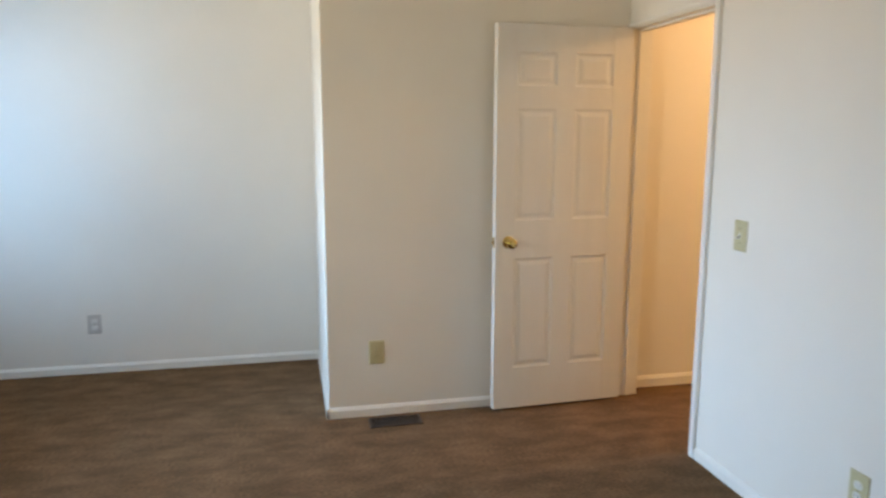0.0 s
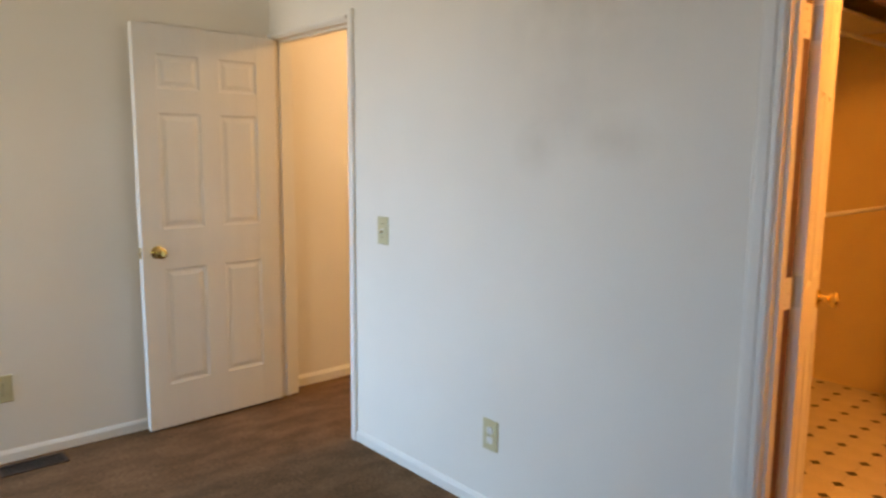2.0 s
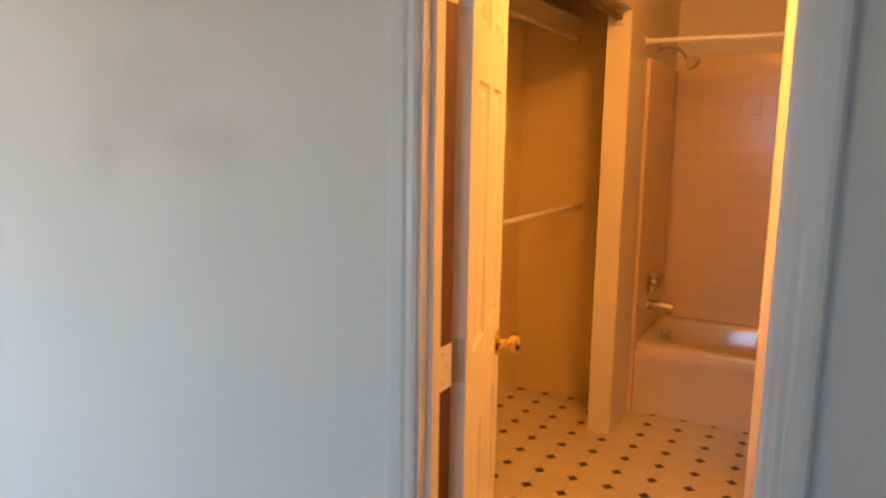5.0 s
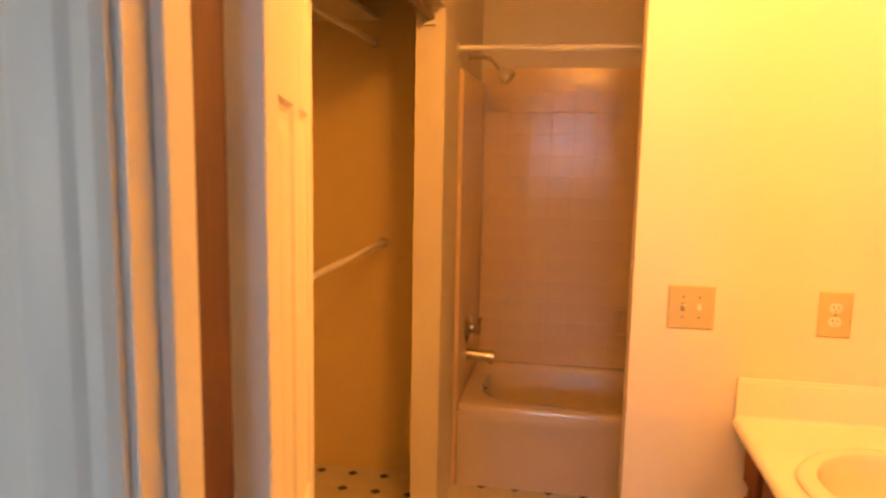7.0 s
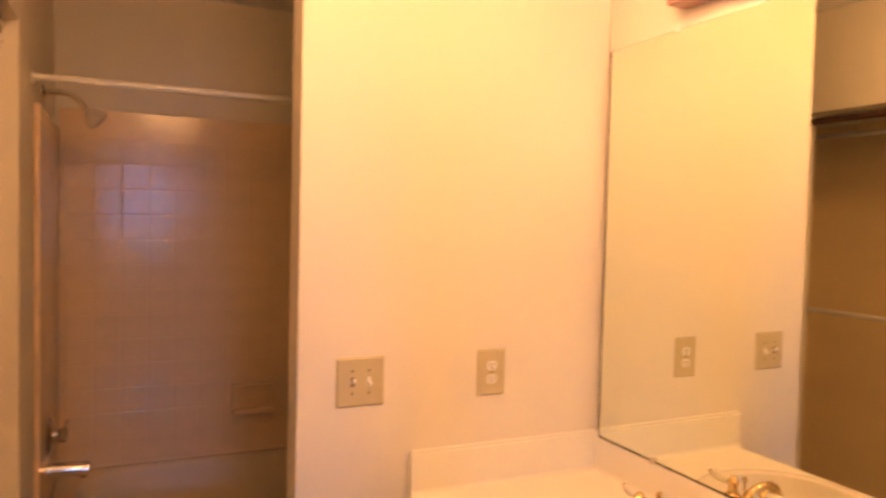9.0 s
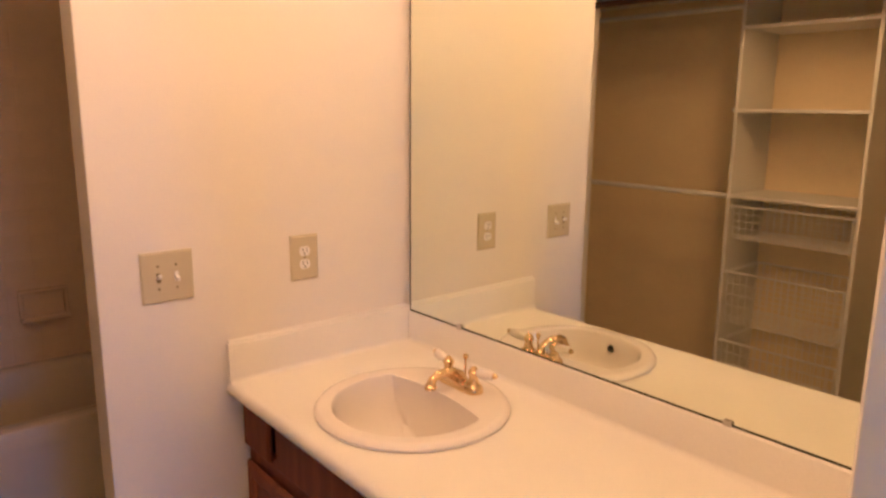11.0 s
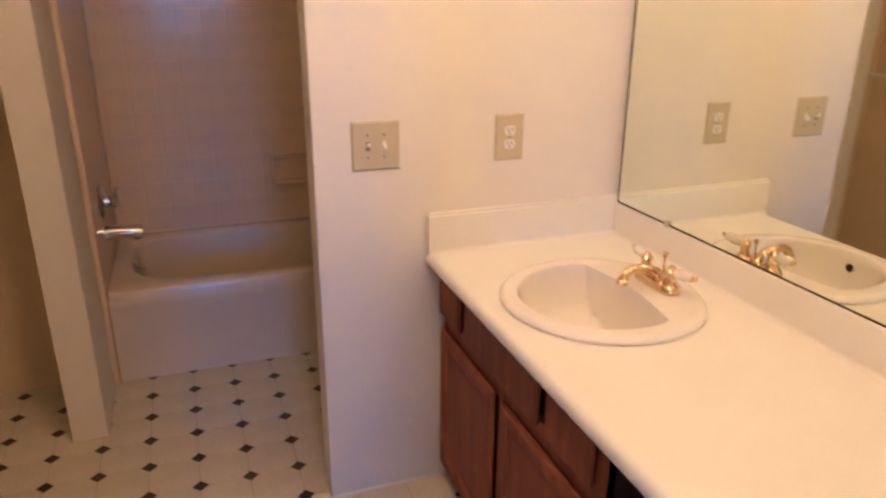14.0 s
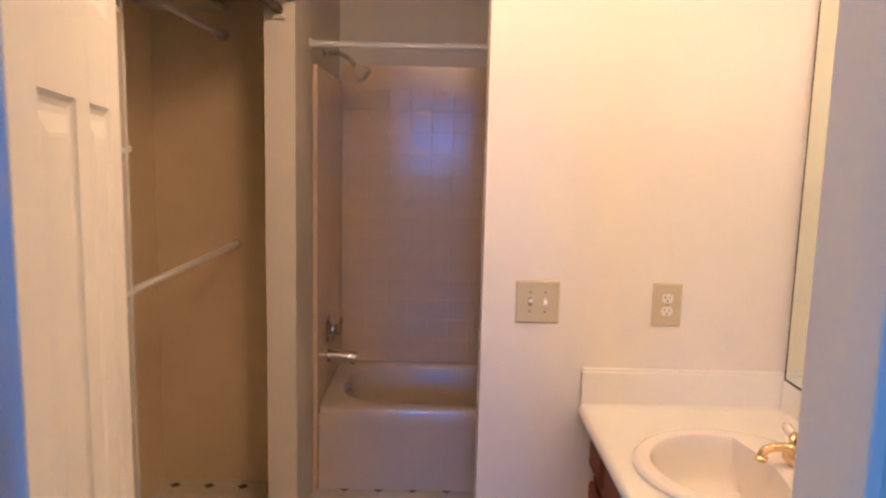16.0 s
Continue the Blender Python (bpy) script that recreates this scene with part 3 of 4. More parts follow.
part("side_splash", splash(YS - 0.020, YS - 0.002, -1, 0.899, "x", 1.080, XM - 0.002), COUNTER, counter, smooth=True)
part("caulk", tube(bmesh.new(), [(1.084, YS - 0.0065, 0.9015), (XM - 0.02, YS - 0.0065, 0.9015)], 0.0065, 10), TRIM, counter)

cab = thing("vanity_cabinet", "reddish brown wooden vanity cabinet with two doors", "cabinet")
Y0, Y1 = 0.862, YS - 0.004
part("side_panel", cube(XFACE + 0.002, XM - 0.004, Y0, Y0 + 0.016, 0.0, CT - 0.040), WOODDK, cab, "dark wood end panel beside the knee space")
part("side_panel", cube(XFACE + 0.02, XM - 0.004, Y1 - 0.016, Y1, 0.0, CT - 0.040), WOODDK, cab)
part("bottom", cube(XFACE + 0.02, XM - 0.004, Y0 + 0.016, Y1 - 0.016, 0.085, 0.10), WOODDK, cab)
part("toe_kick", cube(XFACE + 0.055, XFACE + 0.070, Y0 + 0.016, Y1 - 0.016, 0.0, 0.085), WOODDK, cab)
FR = (XFACE, XFACE + 0.019)
for a, b in ((Y0, Y0 + 0.040), (1.318, 1.352), (Y1 - 0.030, Y1)):
    part("face_stile", cube(FR[0], FR[1], a, b, 0.075, CT - 0.040, bevel=0.001, seg=1), WOOD, cab)
for a, b in ((Y0 + 0.040, 1.318), (1.352, Y1 - 0.030)):
    for z0, z1 in ((0.075, 0.105), (0.530, 0.600), (CT - 0.070, CT - 0.040)):
        part("face_rail", cube(FR[0] + 0.0005, FR[1], a, b, z0, z1), WOOD, cab)
    # dark sheets close behind the fronts paint shade into the gaps
    part("inner_shade_panel", cube(FR[1] - 0.004, FR[1] - 0.001, a, b, 0.105, 0.530), WOODDK, cab)
    part("inner_shade_panel", cube(FR[1] - 0.004, FR[1] - 0.001, a, b, 0.600, CT - 0.070), WOODDK, cab)


def cab_front(y0, y1, z0, z1, nm, framed):
    bm = bmesh.new()
    xf = XFACE - 0.019
    if not framed:
        def ring(i, x):
            return [(x, y0 + i, z0 + i), (x, y1 - i, z0 + i), (x, y1 - i, z1 - i), (x, y0 + i, z1 - i)]
        loft(bm, [ring(0.006, XFACE - 0.0005), ring(0.0, XFACE - 0.008), ring(0.0, xf + 0.008), ring(0.004, xf + 0.002), ring(0.008, xf)])
        return part(nm, bm, WOOD, cab)
    w = 0.052
    def ring(i, x):
        return [(x, y0 + i, z0 + i), (x, y1 - i, z0 + i), (x, y1 - i, z1 - i), (x, y0 + i, z1 - i)]
    loft(bm, [ring(0.008, XFACE - 0.0005), ring(0.0, XFACE - 0.007), ring(0.0, xf + 0.010), ring(0.005, xf + 0.003), ring(0.012, xf), ring(w - 0.012, xf),
              ring(w - 0.006, xf + 0.003), ring(w, xf + 0.009)])
    return part(nm, bm, WOOD, cab)


cab_front(1.602, YS - 0.006, 0.592, CT - 0.046, "drawer_front", False)
cab_front(1.128, 1.560, 0.592, CT - 0.046, "drawer_front", False)
cab_front(0.898, 1.086, 0.592, CT - 0.046, "drawer_front", False)
cab_front(1.358, YS - 0.012, 0.062, 0.545, "door", True)
cab_front(0.898, 1.312, 0.062, 0.545, "door", True)

# ---------------------------------------------------------------- basin and faucet
sink = thing("sink_basin", "white round drop-in porcelain basin in the countertop", "sink", pose(SX, SY, CT))
N = 64


def rim_ring(r, z):
    return [(r * math.cos(2 * math.pi * i / N), r * math.sin(2 * math.pi * i / N), z) for i in range(N)]


def bowl_ring(s, z, shift=0.0):
    """A round outline cut off by a soft ledge on the faucet side."""
    out = []
    for i in range(N):
        a = 2 * math.pi * i / N
        x, y = 0.197 * s * math.cos(a) - 0.008, 0.197 * s * math.sin(a)
        lim = 0.072 * (0.55 + 0.45 * s) + 0.012 * math.cos(y / 0.2 * math.pi / 2 * 1.6)
        if x > lim:
            x = lim + (x - lim) * 0.05
        out.append((x + shift, y, z))
    return out


bm = loft(bmesh.new(), [rim_ring(0.232, 0.0005), rim_ring(SR, 0.002), rim_ring(SR + 0.001, 0.008), rim_ring(SR - 0.004, 0.015), rim_ring(SR - 0.012, 0.0185), rim_ring(SR - 0.022, 0.0185),
                        bowl_ring(1.015, 0.017), bowl_ring(1.0, 0.013), bowl_ring(0.985, 0.004), bowl_ring(0.95, -0.030), bowl_ring(0.88, -0.075), bowl_ring(0.74, -0.112),
                        bowl_ring(0.50, -0.134), bowl_ring(0.28, -0.141), bowl_ring(0.12, -0.143)])
part("bowl", bm, PORCELAIN, sink, smooth=True)
part("drain", lathe(bmesh.new(), [(0, -0.1385), (0.008, -0.1385), (0.010, -0.1400), (0.021, -0.1395), (0.023, -0.1425)], 24, pose(0.0, 0, 0)), BRASS, sink, "brass drain ring", True)
part("overflow_hole", lathe(bmesh.new(), [(0, 0.002), (0.010, 0.002), (0.012, -0.002)], 16, pose(-0.1915, 0.0, -0.026, 0, 82, 0)), DARK, sink)

faucet = thing("faucet", "polished brass faucet with white porcelain lever handles", "faucet", pose(SX + 0.160, SY - 0.004, CT + 0.0185))
bm = bmesh.new()
pts = []
for i in range(32):
    a = 2 * math.pi * i / 32
    pts.append((0.026 * math.cos(a), 0.050 * (1 if math.sin(a) > 0 else -1) * (abs(math.sin(a)) > 1e-6) + 0.028 * math.sin(a)))
loft(bm, [[(u, v, 0) for u, v in pts], [(u, v, 0.010) for u, v in pts], [(u * 0.88, v * 0.96, 0.018) for u, v in pts], [(u * 0.6, v * 0.90, 0.022) for u, v in pts]])
part("base", bm, BRASS, faucet, smooth=True)
sp = [(0.004, 0, 0.012), (-0.008, 0, 0.034), (-0.028, 0, 0.046), (-0.055, 0, 0.052), (-0.080, 0, 0.051), (-0.098, 0, 0.042), (-0.104, 0, 0.028)]
part("spout", tube(bmesh.new(), sp, [0.018, 0.016, 0.0135, 0.012, 0.0115, 0.0115, 0.0125], 16), BRASS, faucet, smooth=True)
part("spout_collar", lathe(bmesh.new(), [(0.012, 0), (0.016, 0.002), (0.016, 0.010), (0.012, 0.014)], 18, pose(-0.1045, 0, 0.016)), BRASS, faucet, smooth=True)
part("lift_rod", lathe(bmesh.new(), [(0.003, 0), (0.003, 0.052), (0.006, 0.056), (0.008, 0.063), (0.005, 0.069), (0, 0.071)], 14, pose(0.016, 0, 0.018)), BRASS, faucet, smooth=True)
for s in (-1, 1):
    hb = part("handle_hub", lathe(bmesh.new(), [(0.020, 0), (0.021, 0.006), (0.014, 0.014), (0.012, 0.030), (0.015, 0.036), (0.015, 0.044), (0.010, 0.050), (0.006, 0.056), (0, 0.057)], 20,
                                  pose(0, s * 0.051, 0.014)), BRASS, faucet, smooth=True)
    bm = bmesh.new()
    a = Vector((0.003, s * 0.060, 0.055))
    d = Vector((0.12, s * 0.97, 0.10)).normalized()
    tube(bm, [a, a + d * 0.010, a + d * 0.030, a + d * 0.050, a + d * 0.058], [0.0085, 0.012, 0.0135, 0.0125, 0.008], 16)
    part("lever", bm, PORCELAIN, hb, "white porcelain lever", True)
    part("lever_tip", lathe(bmesh.new(), [(0, 0.012), (0.005, 0.010), (0.008, 0.004), (0.008, 0)], 12, Matrix.Translation(a + d * 0.057) @ d.to_track_quat("Z", "Y").to_matrix().to_4x4()), BRASS, hb, smooth=True)

# ---------------------------------------------------------------- mirror and light bar
mir = thing("wall_mirror_glass", "large frameless wall mirror above the vanity backsplash", "mirror", pose(-0.0055, 0, 0) @ pose(XM, 0.9, 0, 0, 0, 0.5) @ pose(-XM, -0.9, 0))
part("glass", cube(XM - 0.006, XM - 0.001, 0.125, 1.733, 0.892, 2.066, bevel=0.001, seg=1), MIRRORM, mir)
part("edge_strip", cube(XM - 0.0075, XM - 0.0055, 0.125, 1.733, 0.8895, 0.8935), DARK, mir, "thin dark lower edge")
part("backing", cube(XM - 0.0058, XM + 0.016, 0.126, 1.7325, 0.8935, 2.065), TRIM, mir)
part("edge_strip", cube(XM - 0.0075, XM - 0.0055, 1.7325, 1.7348, 0.8935, 2.066), DARK, mir, "thin dark side edge")
part("edge_strip", cube(XM - 0.0070, XM - 0.0055, 0.125, 1.7315, 2.0645, 2.0665), STEEL, mir)
for cy in (0.634, 1.489):
    bm = cube(XM - 0.013, XM - 0.0075, cy - 0.010, cy + 0.010, 0.884, 0.902, bevel=0.003)
    part("clip", bm, STEEL, mir, "small clear mirror clip")
for cy in (0.64, 1.452):
    part("clip", cube(XM - 0.012, XM - 0.006, cy - 0.012, cy + 0.012, 2.058, 2.078, bevel=0.003), WHITEPL, mir, "small clear mirror clip")

bar = thing("vanity_light", "brass-toned bar light with round lit bulbs over the mirror", "wall lamp")
LY0, LY1 = 0.55, 1.44
part("bar", cube(XM - 0.075, XM - 0.001, LY0, LY1, 2.115, 2.215, bevel=0.008), FIXT, bar)
for i in range(6):
    y = LY1 - 0.075 - i * (LY1 - LY0 - 0.15) / 5
    part("socket", lathe(bmesh.new(), [(0.028, 0), (0.028, 0.006), (0.020, 0.012), (0.018, 0.030)], 20, pose(XM - 0.075, y, 2.165) @ pose(0, 0, 0, 0, -90, 0)), FIXT, bar, smooth=True)
    part("bulb", lathe(bmesh.new(), [(0.016, 0.028), (0.022, 0.036), (0.036, 0.050), (0.042, 0.068), (0.038, 0.088), (0.026, 0.102), (0.010, 0.110), (0, 0.111)], 20,
                       pose(XM - 0.075, y, 2.165) @ pose(0, 0, 0, 0, -90, 0)), BULBM, bar, "round lit bulb", True)

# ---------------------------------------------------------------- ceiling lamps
# unseen fixtures added above both point lamps; their domes give no light
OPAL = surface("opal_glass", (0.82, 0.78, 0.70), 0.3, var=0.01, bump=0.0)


def assumed_ceiling_light(x, y):
    root = thing("assumed_ceiling_light", "assumed, unseen round ceiling lamp with an opal glass dome", "ceiling lamp", pose(x, y, CEIL_Z), group="flush ceiling lamps")
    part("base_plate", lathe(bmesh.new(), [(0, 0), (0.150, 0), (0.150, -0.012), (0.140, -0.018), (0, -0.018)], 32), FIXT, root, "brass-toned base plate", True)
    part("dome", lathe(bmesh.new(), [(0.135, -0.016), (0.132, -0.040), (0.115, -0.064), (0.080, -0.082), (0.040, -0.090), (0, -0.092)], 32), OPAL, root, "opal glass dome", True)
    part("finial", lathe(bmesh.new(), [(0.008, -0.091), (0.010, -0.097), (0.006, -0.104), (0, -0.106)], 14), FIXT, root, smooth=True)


assumed_ceiling_light(0.66, 0.96)
assumed_ceiling_light(-1.75, 1.5)

# ---------------------------------------------------------------- bathtub and surround
tub = thing("bathtub", "pale almond bathtub with a panelled apron in a tiled alcove", "bathtub")


def rect_ring(x0, x1, y0, y1, z, p):
    cx, cy, hx, hy = (x0 + x1) / 2, (y0 + y1) / 2, (x1 - x0) / 2, (y1 - y0) / 2
    out = []
    for i in range(96):
        a = 2 * math.pi * (i + 0.5) / 96
        c, s = math.cos(a), math.sin(a)
        k = (abs(c) ** p + abs(s) ** p) ** (-1 / p)
        out.append((cx + hx * c * k, cy + hy * s * k, z))
    return out


TX0, TX1, TH = XT + 0.001, XM - 0.005, 0.388
bm = loft(bmesh.new(), [rect_ring(TX0, TX1, YT + 0.03, YB - 0.002, 0.05, 40), rect_ring(TX0, TX1, YT + 0.03, YB - 0.002, TH - 0.04, 40), rect_ring(TX0, TX1, YT, YB - 0.002, TH - 0.03, 40),
                        rect_ring(TX0, TX1, YT + 0.001, YB - 0.002, TH - 0.010, 40), rect_ring(TX0, TX1, YT + 0.006, YB - 0.002, TH - 0.002, 40),
                        rect_ring(TX0 + 0.005, TX1 - 0.005, YT + 0.014, YB - 0.006, TH, 40),
                        rect_ring(TX0 + 0.075, TX1 - 0.09, YT + 0.075, YB - 0.055, TH, 4.5), rect_ring(TX0 + 0.085, TX1 - 0.10, YT + 0.085, YB - 0.063, TH - 0.006, 4.2),
                        rect_ring(TX0 + 0.095, TX1 - 0.115, YT + 0.093, YB - 0.070, TH - 0.03, 4), rect_ring(TX0 + 0.125, TX1 - 0.20, YT + 0.115, YB - 0.095, 0.16, 3.6),
                        rect_ring(TX0 + 0.150, TX1 - 0.26, YT + 0.135, YB - 0.115, 0.09, 3.4), rect_ring(TX0 + 0.20, TX1 - 0.34, YT + 0.18, YB - 0.16, 0.065, 3)])
part("basin", bm, TUBM, tub, smooth=True)
bm = bmesh.new()
extrude_profile(bm, [(YT + 0.004, 0.0), (YT + 0.004, TH - 0.090), (YT - 0.001, TH - 0.078), (YT - 0.002, TH - 0.045), (YT - 0.0005, TH - 0.030), (YT + 0.028, TH - 0.030), (YT + 0.028, 0.0)], "x", TX0, TX1)
part("apron", bm, TUBM, tub, smooth=True)
part("overflow_plate", lathe(bmesh.new(), [(0, 0.010), (0.012, 0.011), (0.030, 0.007), (0.035, 0.0)], 24, pose(TX0 + 0.090, 3.045, TH - 0.012) @ pose(0, 0, 0, 0, 76, 0)), CHROME, tub, "chrome overflow plate", True)
part("overflow_lever", tube(bmesh.new(), [(TX0 + 0.100, 3.045, TH - 0.010), (TX0 + 0.128, 3.036, TH - 0.020)], 0.006, 10), CHROME, tub, smooth=True)

surr = thing("tub_surround", "glossy moulded tub surround with square tile relief", "tub surround")
SZ0, SZ1 = TH + 0.002, 1.875
part("back_panel", cube(XT, XM - 0.002, YB, YB + 0.018, 0.20, SZ1 + 0.12, bevel=0.003), SURR, surr)
part("left_panel", cube(XC + 0.002, XT - 0.001, YT - 0.015, YB, 0.0, SZ1 + 0.03, bevel=0.004), SURR, surr)
part("right_panel", cube(XM - 0.004, XM - 0.001, YT - 0.015, YB, 0.0, SZ1 + 0.03), SURR, surr)
part("flange", cube(XC + 0.001, XT - 0.012, YT - 0.021, YT - 0.016, 0.0, SZ1 + 0.03, bevel=0.003), SURR, surr)
soap = thing("soap_dish", "moulded soap dish on the tub surround", "soap dish", pose(0.940, YB, 0.660))
for x0, x1, z0, z1 in ((-0.100, 0.100, 0.048, 0.066), (-0.100, -0.082, -0.058, 0.048), (0.082, 0.100, -0.058, 0.048)):
    part("frame", cube(x0, x1, -0.028, -0.0005, z0, z1, bevel=0.006), SURR, soap)
part("shelf", cube(-0.100, 0.100, -0.062, -0.0005, -0.076, -0.058, bevel=0.007), SURR, soap)
part("recess", cube(-0.082, 0.082, -0.004, -0.0005, -0.058, 0.048), SURR, soap)
part("lip", tube(bmesh.new(), [(-0.092, -0.056, -0.055), (0.092, -0.056, -0.055)], 0.006, 10), SURR, soap, smooth=True)

rod = thing("shower_rod", "white shower curtain rod across the tub opening", "curtain rod")
part("tube", tube(bmesh.new(), [(XC + 0.006, 2.655, 1.981), (XM - 0.006, 2.655, 1.981)], 0.0125, 16), WHITEPL, rod, smooth=True)
for x, s in ((XC + 0.001, 1), (XM - 0.001, -1)):
    part("flange", lathe(bmesh.new(), [(0, 0.010), (0.017, 0.010), (0.024, 0.0)], 18, pose(x, 2.655, 1.981) @ pose(0, 0, 0, 0, 90 * s, 0)), WHITEPL, rod, smooth=True)

sh = thing("showerhead", "chrome shower arm with a pale shower head", "shower head", pose(XC + 0.002, 3.00, 1.985))
part("escutcheon", lathe(bmesh.new(), [(0.008, 0.010), (0.020, 0.008), (0.029, 0.0)], 20, TO_X), CHROME, sh, smooth=True)
part("arm", tube(bmesh.new(), [(0.002, 0, 0), (0.06, 0, 0.004), (0.095, 0, -0.004), (0.125, 0, -0.028), (0.150, 0, -0.060)], 0.0095, 12), CHROME, sh, smooth=True)
part("head", lathe(bmesh.new(), [(0, 0), (0.012, 0), (0.017, 0.006), (0.026, 0.016), (0.036, 0.032), (0.040, 0.048), (0.040, 0.058), (0.034, 0.064), (0, 0.064)], 24,
                   Matrix.Translation((0.146, 0, -0.054)) @ Vector((0.72, 0, -0.69)).to_track_quat("Z", "Y").to_matrix().to_4x4()), SPRAY, sh, "cream plastic spray head", True)
part("spray_face", lathe(bmesh.new(), [(0, 0.068), (0.028, 0.067), (0.033, 0.064), (0.033, 0.060)], 24,
                         Matrix.Translation((0.146, 0, -0.054)) @ Vector((0.72, 0, -0.69)).to_track_quat("Z", "Y").to_matrix().to_4x4()), STEEL, sh, "grey spray face", True)

val = thing("tub_faucet", "chrome tub spout with a lever valve on the surround", "faucet", pose(XT, 3.02, 0.549))
part("spout", tube(bmesh.new(), [(0.0, 0, 0), (0.025, 0, 0), (0.105, 0, -0.004), (0.132, 0, -0.008), (0.140, 0, -0.010)], [0.031, 0.029, 0.028, 0.026, 0.020], 18), CHROME, val, smooth=True)
part("spout_tip", tube(bmesh.new(), [(0.118, 0, -0.014), (0.120, 0, -0.040)], [0.018, 0.016], 14), CHROME, val, smooth=True)
part("valve_plate", lathe(bmesh.new(), [(0, 0.016), (0.040, 0.016), (0.066, 0.011), (0.076, 0.0)], 32, pose(0, 0.02, 0.128) @ TO_X), CHROME, val, smooth=True)
part("valve_hub", lathe(bmesh.new(), [(0.026, 0.01), (0.024, 0.030), (0.029, 0.036), (0.030, 0.058), (0.022, 0.066), (0, 0.067)], 20, pose(0, 0.02, 0.128) @ TO_X), CHROME, val, smooth=True)
part("valve_lever", tube(bmesh.new(), [(0.056, 0.02, 0.138), (0.060, 0.018, 0.162), (0.064, 0.016, 0.186)], [0.009, 0.007, 0.008], 12), CHROME, val, smooth=True)
part("spout_collar", tube(bmesh.new(), [(0.112, 0, -0.006), (0.139, 0, -0.010)], 0.031, 20), CHROME, val, smooth=True)

# ---------------------------------------------------------------- closet
pole = thing("closet_pole", "dark brown curtain pole under the closet header", "curtain rod")
part("pole", tube(bmesh.new(), [(0.022, 0.625, 2.055), (0.022, YP - 0.004, 2.055)], 0.016, 14), POLE, pole, smooth=True)
part("bracket", cube(0.000, 0.044, YP - 0.018, YP - 0.001, 2.022, 2.040, bevel=0.002), TRIM, pole)
for nm, x, z, y0 in (("hanging_rod", -0.275, 1.123, 1.702), ("hanging_rod", -0.320, 2.026, 1.702)):
    r = thing(nm, "white closet hanging rod between tower and wall", "closet rod", group="closet rods")
    part("tube", tube(bmesh.new(), [(x, y0 + 0.001, z), (x, 2.799, z)], 0.0125, 14), WIRE, r, smooth=True)
    part("socket", lathe(bmesh.new(), [(0, 0.012), (0.020, 0.012), (0.024, 0.0)], 16, pose(x, 2.7995, z) @ TO_NY), IVORY, r, smooth=True)

TWX0, TWX1 = -0.625, -0.264
TWY0, TWY1 = 1.090, 1.700
tower = thing("closet_tower", "white closet shelf tower with open shelves", "shelf unit")
part("side_panel", cube(TWX0, TWX1, TWY1 - 0.016, TWY1, 0.0, 2.12, bevel=0.001, seg=1), MELA, tower)
part("side_panel", cube(TWX0, TWX1, TWY0, TWY0 + 0.016, 0.0, 2.12, bevel=0.001, seg=1), MELA, tower)
for z in (0.06, 1.132, 1.545, 1.93):
    part("shelf", cube(TWX0, TWX1, TWY0 + 0.016, TWY1 - 0.016, z - 0.016, z, bevel=0.001, seg=1), MELA, tower)
part("shelf", cube(-0.628, -0.30, 0.125, 2.798, 2.122, 2.138), MELA, tower, "long top shelf over the rods")
for z in (1.545, 1.132):
    part("shelf_clip", cube(TWX1 - 0.010, TWX1 + 0.006, TWY1 + 0.0005, TWY1 + 0.010, z - 0.012, z + 0.004), WIRE, tower)


def wire_basket(z, h):
    root = thing("wire_basket", "white wire basket drawer in the closet tower", "wire basket", group="closet baskets")
    x0, x1, y0, y1 = TWX0 + 0.02, TWX1 - 0.012, TWY0 + 0.032, TWY1 - 0.032
    i = 0.035
    part("rim", tube(bmesh.new(), [(x0, y0 - 0.012, z), (x1, y0 - 0.012, z), (x1, y1 + 0.012, z), (x0, y1 + 0.012, z), (x0, y0 - 0.012, z)], 0.0045, 8), WIRE, root, smooth=True)
    bm = bmesh.new()
    for k in range(17):
        y = y0 + (y1 - y0) * k / 16
        tube(bm, [(x1, y, z), (x1 - 0.012, y, z - h), (x0 + 0.012, y, z - h), (x0, y, z)], 0.0016, 5, False)
    for k in range(11):
        x = x0 + 0.012 + (x1 - x0 - 0.024) * k / 10
        tube(bm, [(x, y0, z), (x, y0 + 0.010, z - h), (x, y1 - 0.010, z - h), (x, y1, z)], 0.0016, 5, False)
    for k in range(1, 5):
        zz = z - h * k / 4.5
        tube(bm, [(x0, y0, zz), (x1 - 0.003 * k, y0, zz), (x1 - 0.003 * k, y1, zz), (x0, y1, zz), (x0, y0, zz)], 0.0018, 5, False)
    part("wire_mesh", bm, WIRE, root)
    for y in (TWY0 + 0.017, TWY1 - 0.031):
        part("runner", cube(x0, x1, y, y + 0.014, z - 0.012, z - 0.002), WIRE, root)


for z, h in ((1.075, 0.16), (0.745, 0.26), (0.385, 0.26)):
    wire_basket(z, h)

# ---------------------------------------------------------------- vinyl floor pieces
GX, GY, GP = 0.2215, 2.1170, 0.1565
c = 0.0265
half = GP / 2
g = 0.0008
oct_pts = [(-half + c, -half + g), (half - c, -half + g), (half - g, -half + c), (half - g, half - c), (half - c, half - g), (-half + c, half - g), (-half + g, half - c), (-half + g, -half + c)]


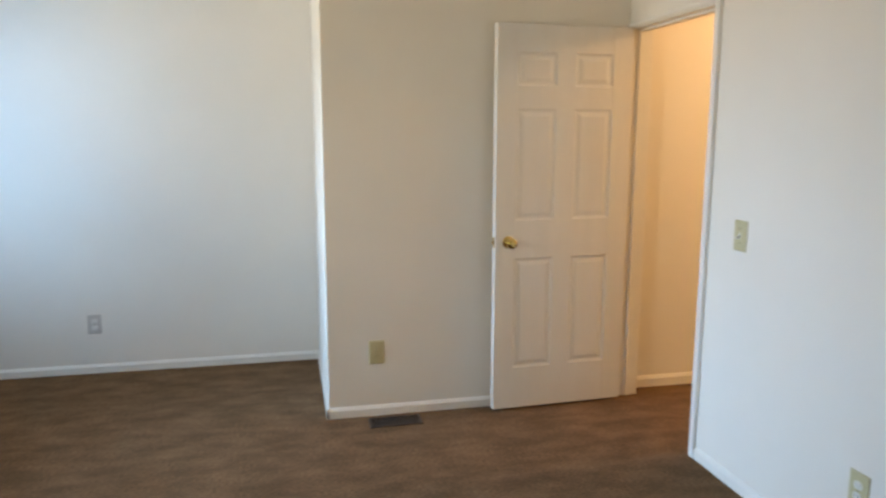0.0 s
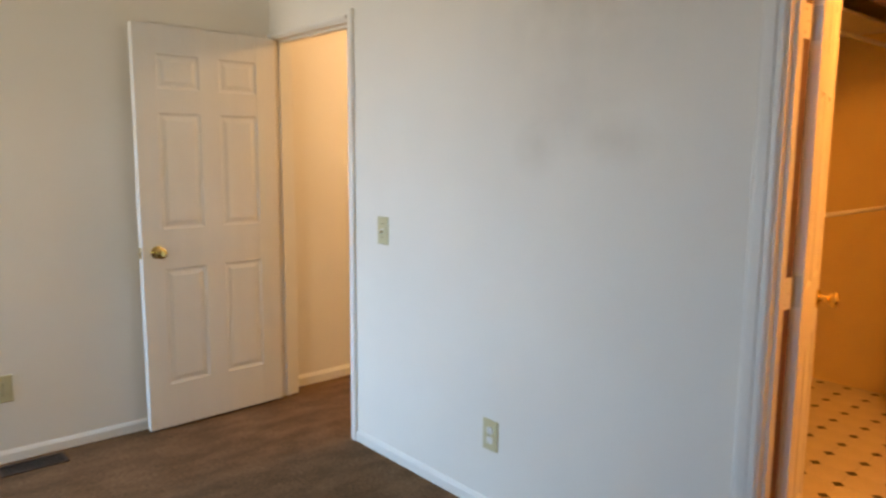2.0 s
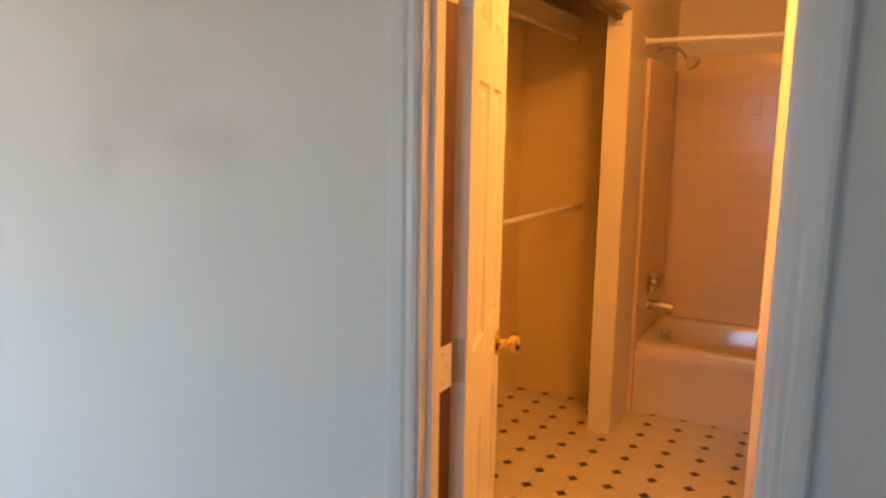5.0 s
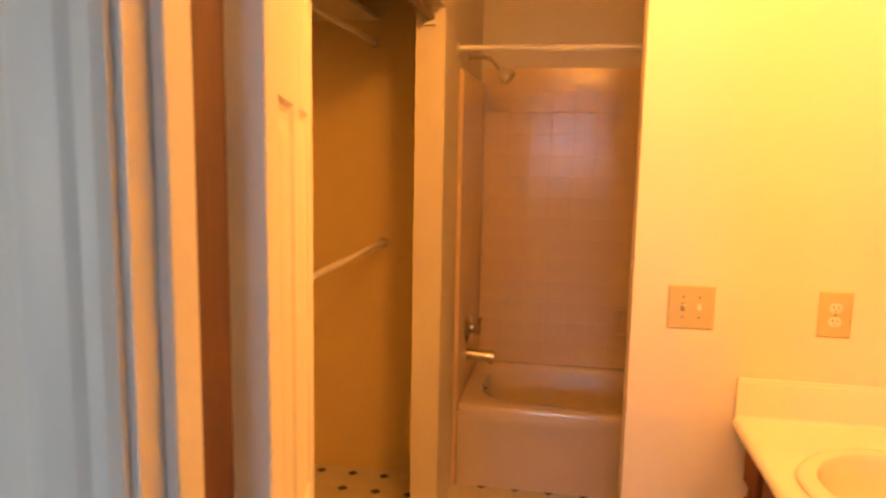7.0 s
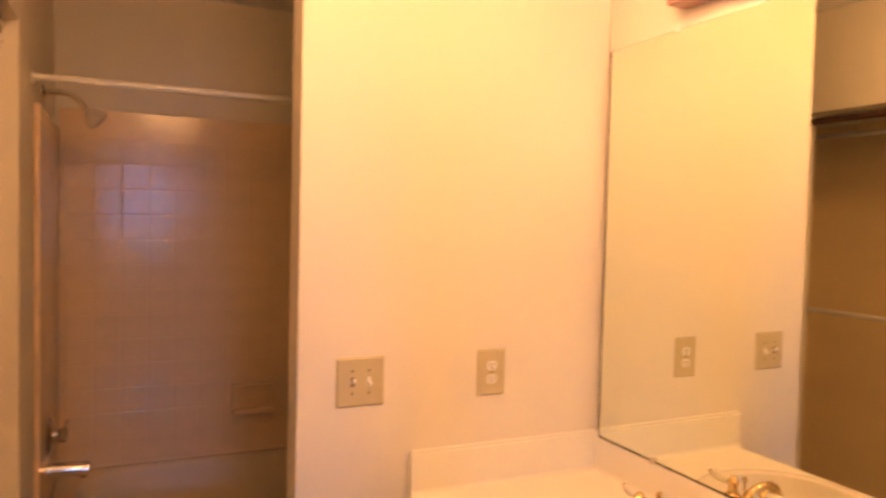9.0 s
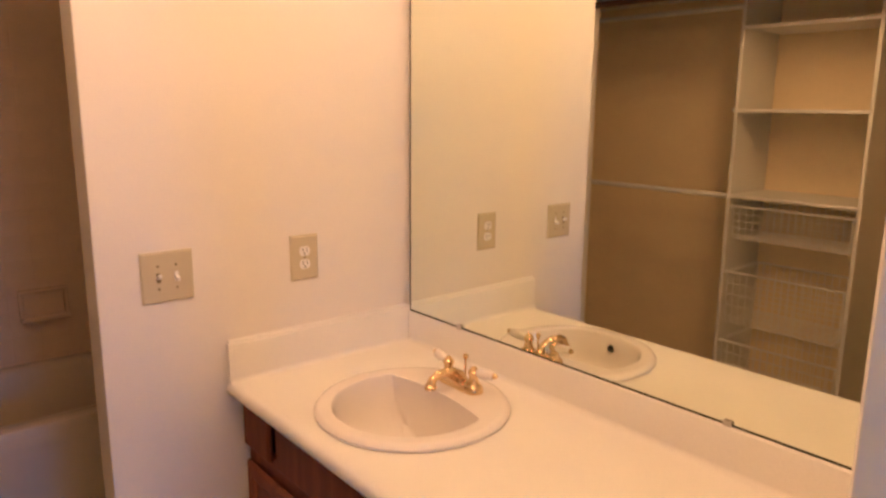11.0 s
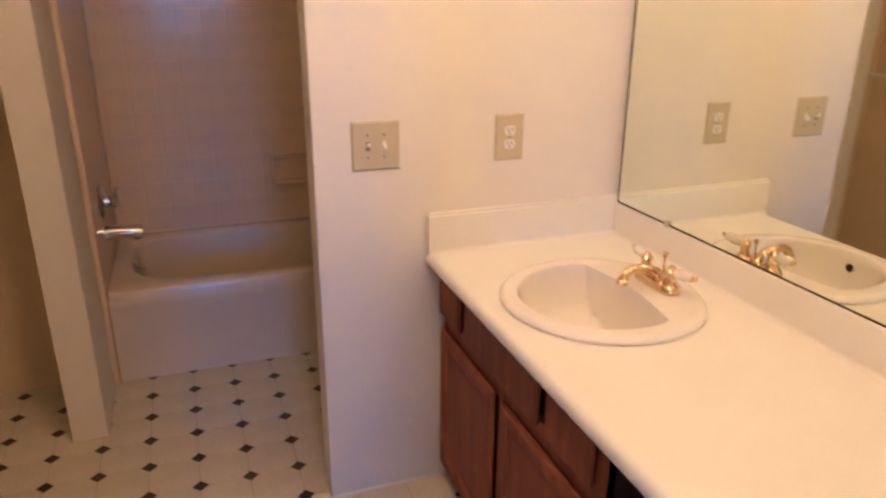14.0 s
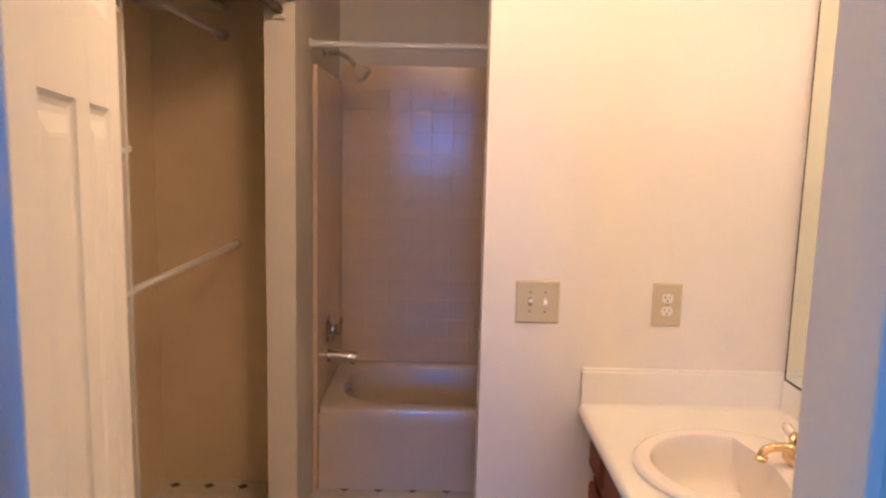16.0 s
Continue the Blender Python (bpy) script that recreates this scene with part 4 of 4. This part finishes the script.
def flat_piece(name, pts, z0, z1, mat):
    bm = bmesh.new()
    inner = [(u * 0.994, v * 0.994) for u, v in pts]
    loft(bm, [[(u, v, z0) for u, v in pts], [(u, v, z1 - 0.0004) for u, v in pts], [(u, v, z1) for u, v in inner]])
    return finish(bm, name, mat)


OCT = flat_piece("octagon_tile", oct_pts, -0.0015, 0.0, VINYL)
d = c - 0.0012
DIA = flat_piece("diamond_inset", [(-d, 0), (0, -d), (d, 0), (0, d)], -0.0015, 0.0002, DIAMOND)


def free(x, y):
    """Whether the vinyl shows there: in the room, the closet or under the vanity's edge."""
    if -0.66 < x < -0.03 and 0.9 < y < 2.85:
        return True
    if -0.04 <= x < 0.09 and 0.68 < y < YP - 0.01:
        return True
    return 0.08 <= x < 1.25 and 0.16 < y < YS - 0.05 or 0.11 <= x < 0.76 and YS - 0.06 < y < YT + 0.015 or 0.76 <= x < 1.1 and YS + 0.15 < y < YT + 0.015


for i in range(-6, 9):
    for j in range(-13, 5):
        x, y = GX + i * GP, GY + j * GP
        if free(x, y):
            o = new("diamond_inset", DIA)
            o.parent, o.location = floor_bath, (x, y, 0)
        x, y = x + half, y + half
        if any(free(x + u, y + v) for u in (-0.05, 0.05) for v in (-0.05, 0.05)):
            o = new("octagon_tile", OCT)
            o.parent, o.location = floor_bath, (x, y, 0)

# surround tiles, in low relief
TP, TG = 0.1130, 0.0024


def tile_mesh():
    bm = bmesh.new()
    s = (TP - TG) / 2
    def ring(i, y):
        return [(-s + i, -y, -s + i), (s - i, -y, -s + i), (s - i, -y, s - i), (-s + i, -y, s - i)]
    loft(bm, [ring(0, 0.0), ring(0.001, 0.0010), ring(0.004, 0.0015)])
    return finish(bm, "wall_tile", SURR)


TILE = tile_mesh()
bp = [o for o in surr.children if o.name.startswith("back_panel")][0]
for r in range(13):
    for k in range(8):
        o = new("wall_tile", TILE)
        o.parent, o.location = bp, (XT + 0.025 + TP * (k + 0.5), YB - 0.0002, SZ1 - TP * (r + 0.5))
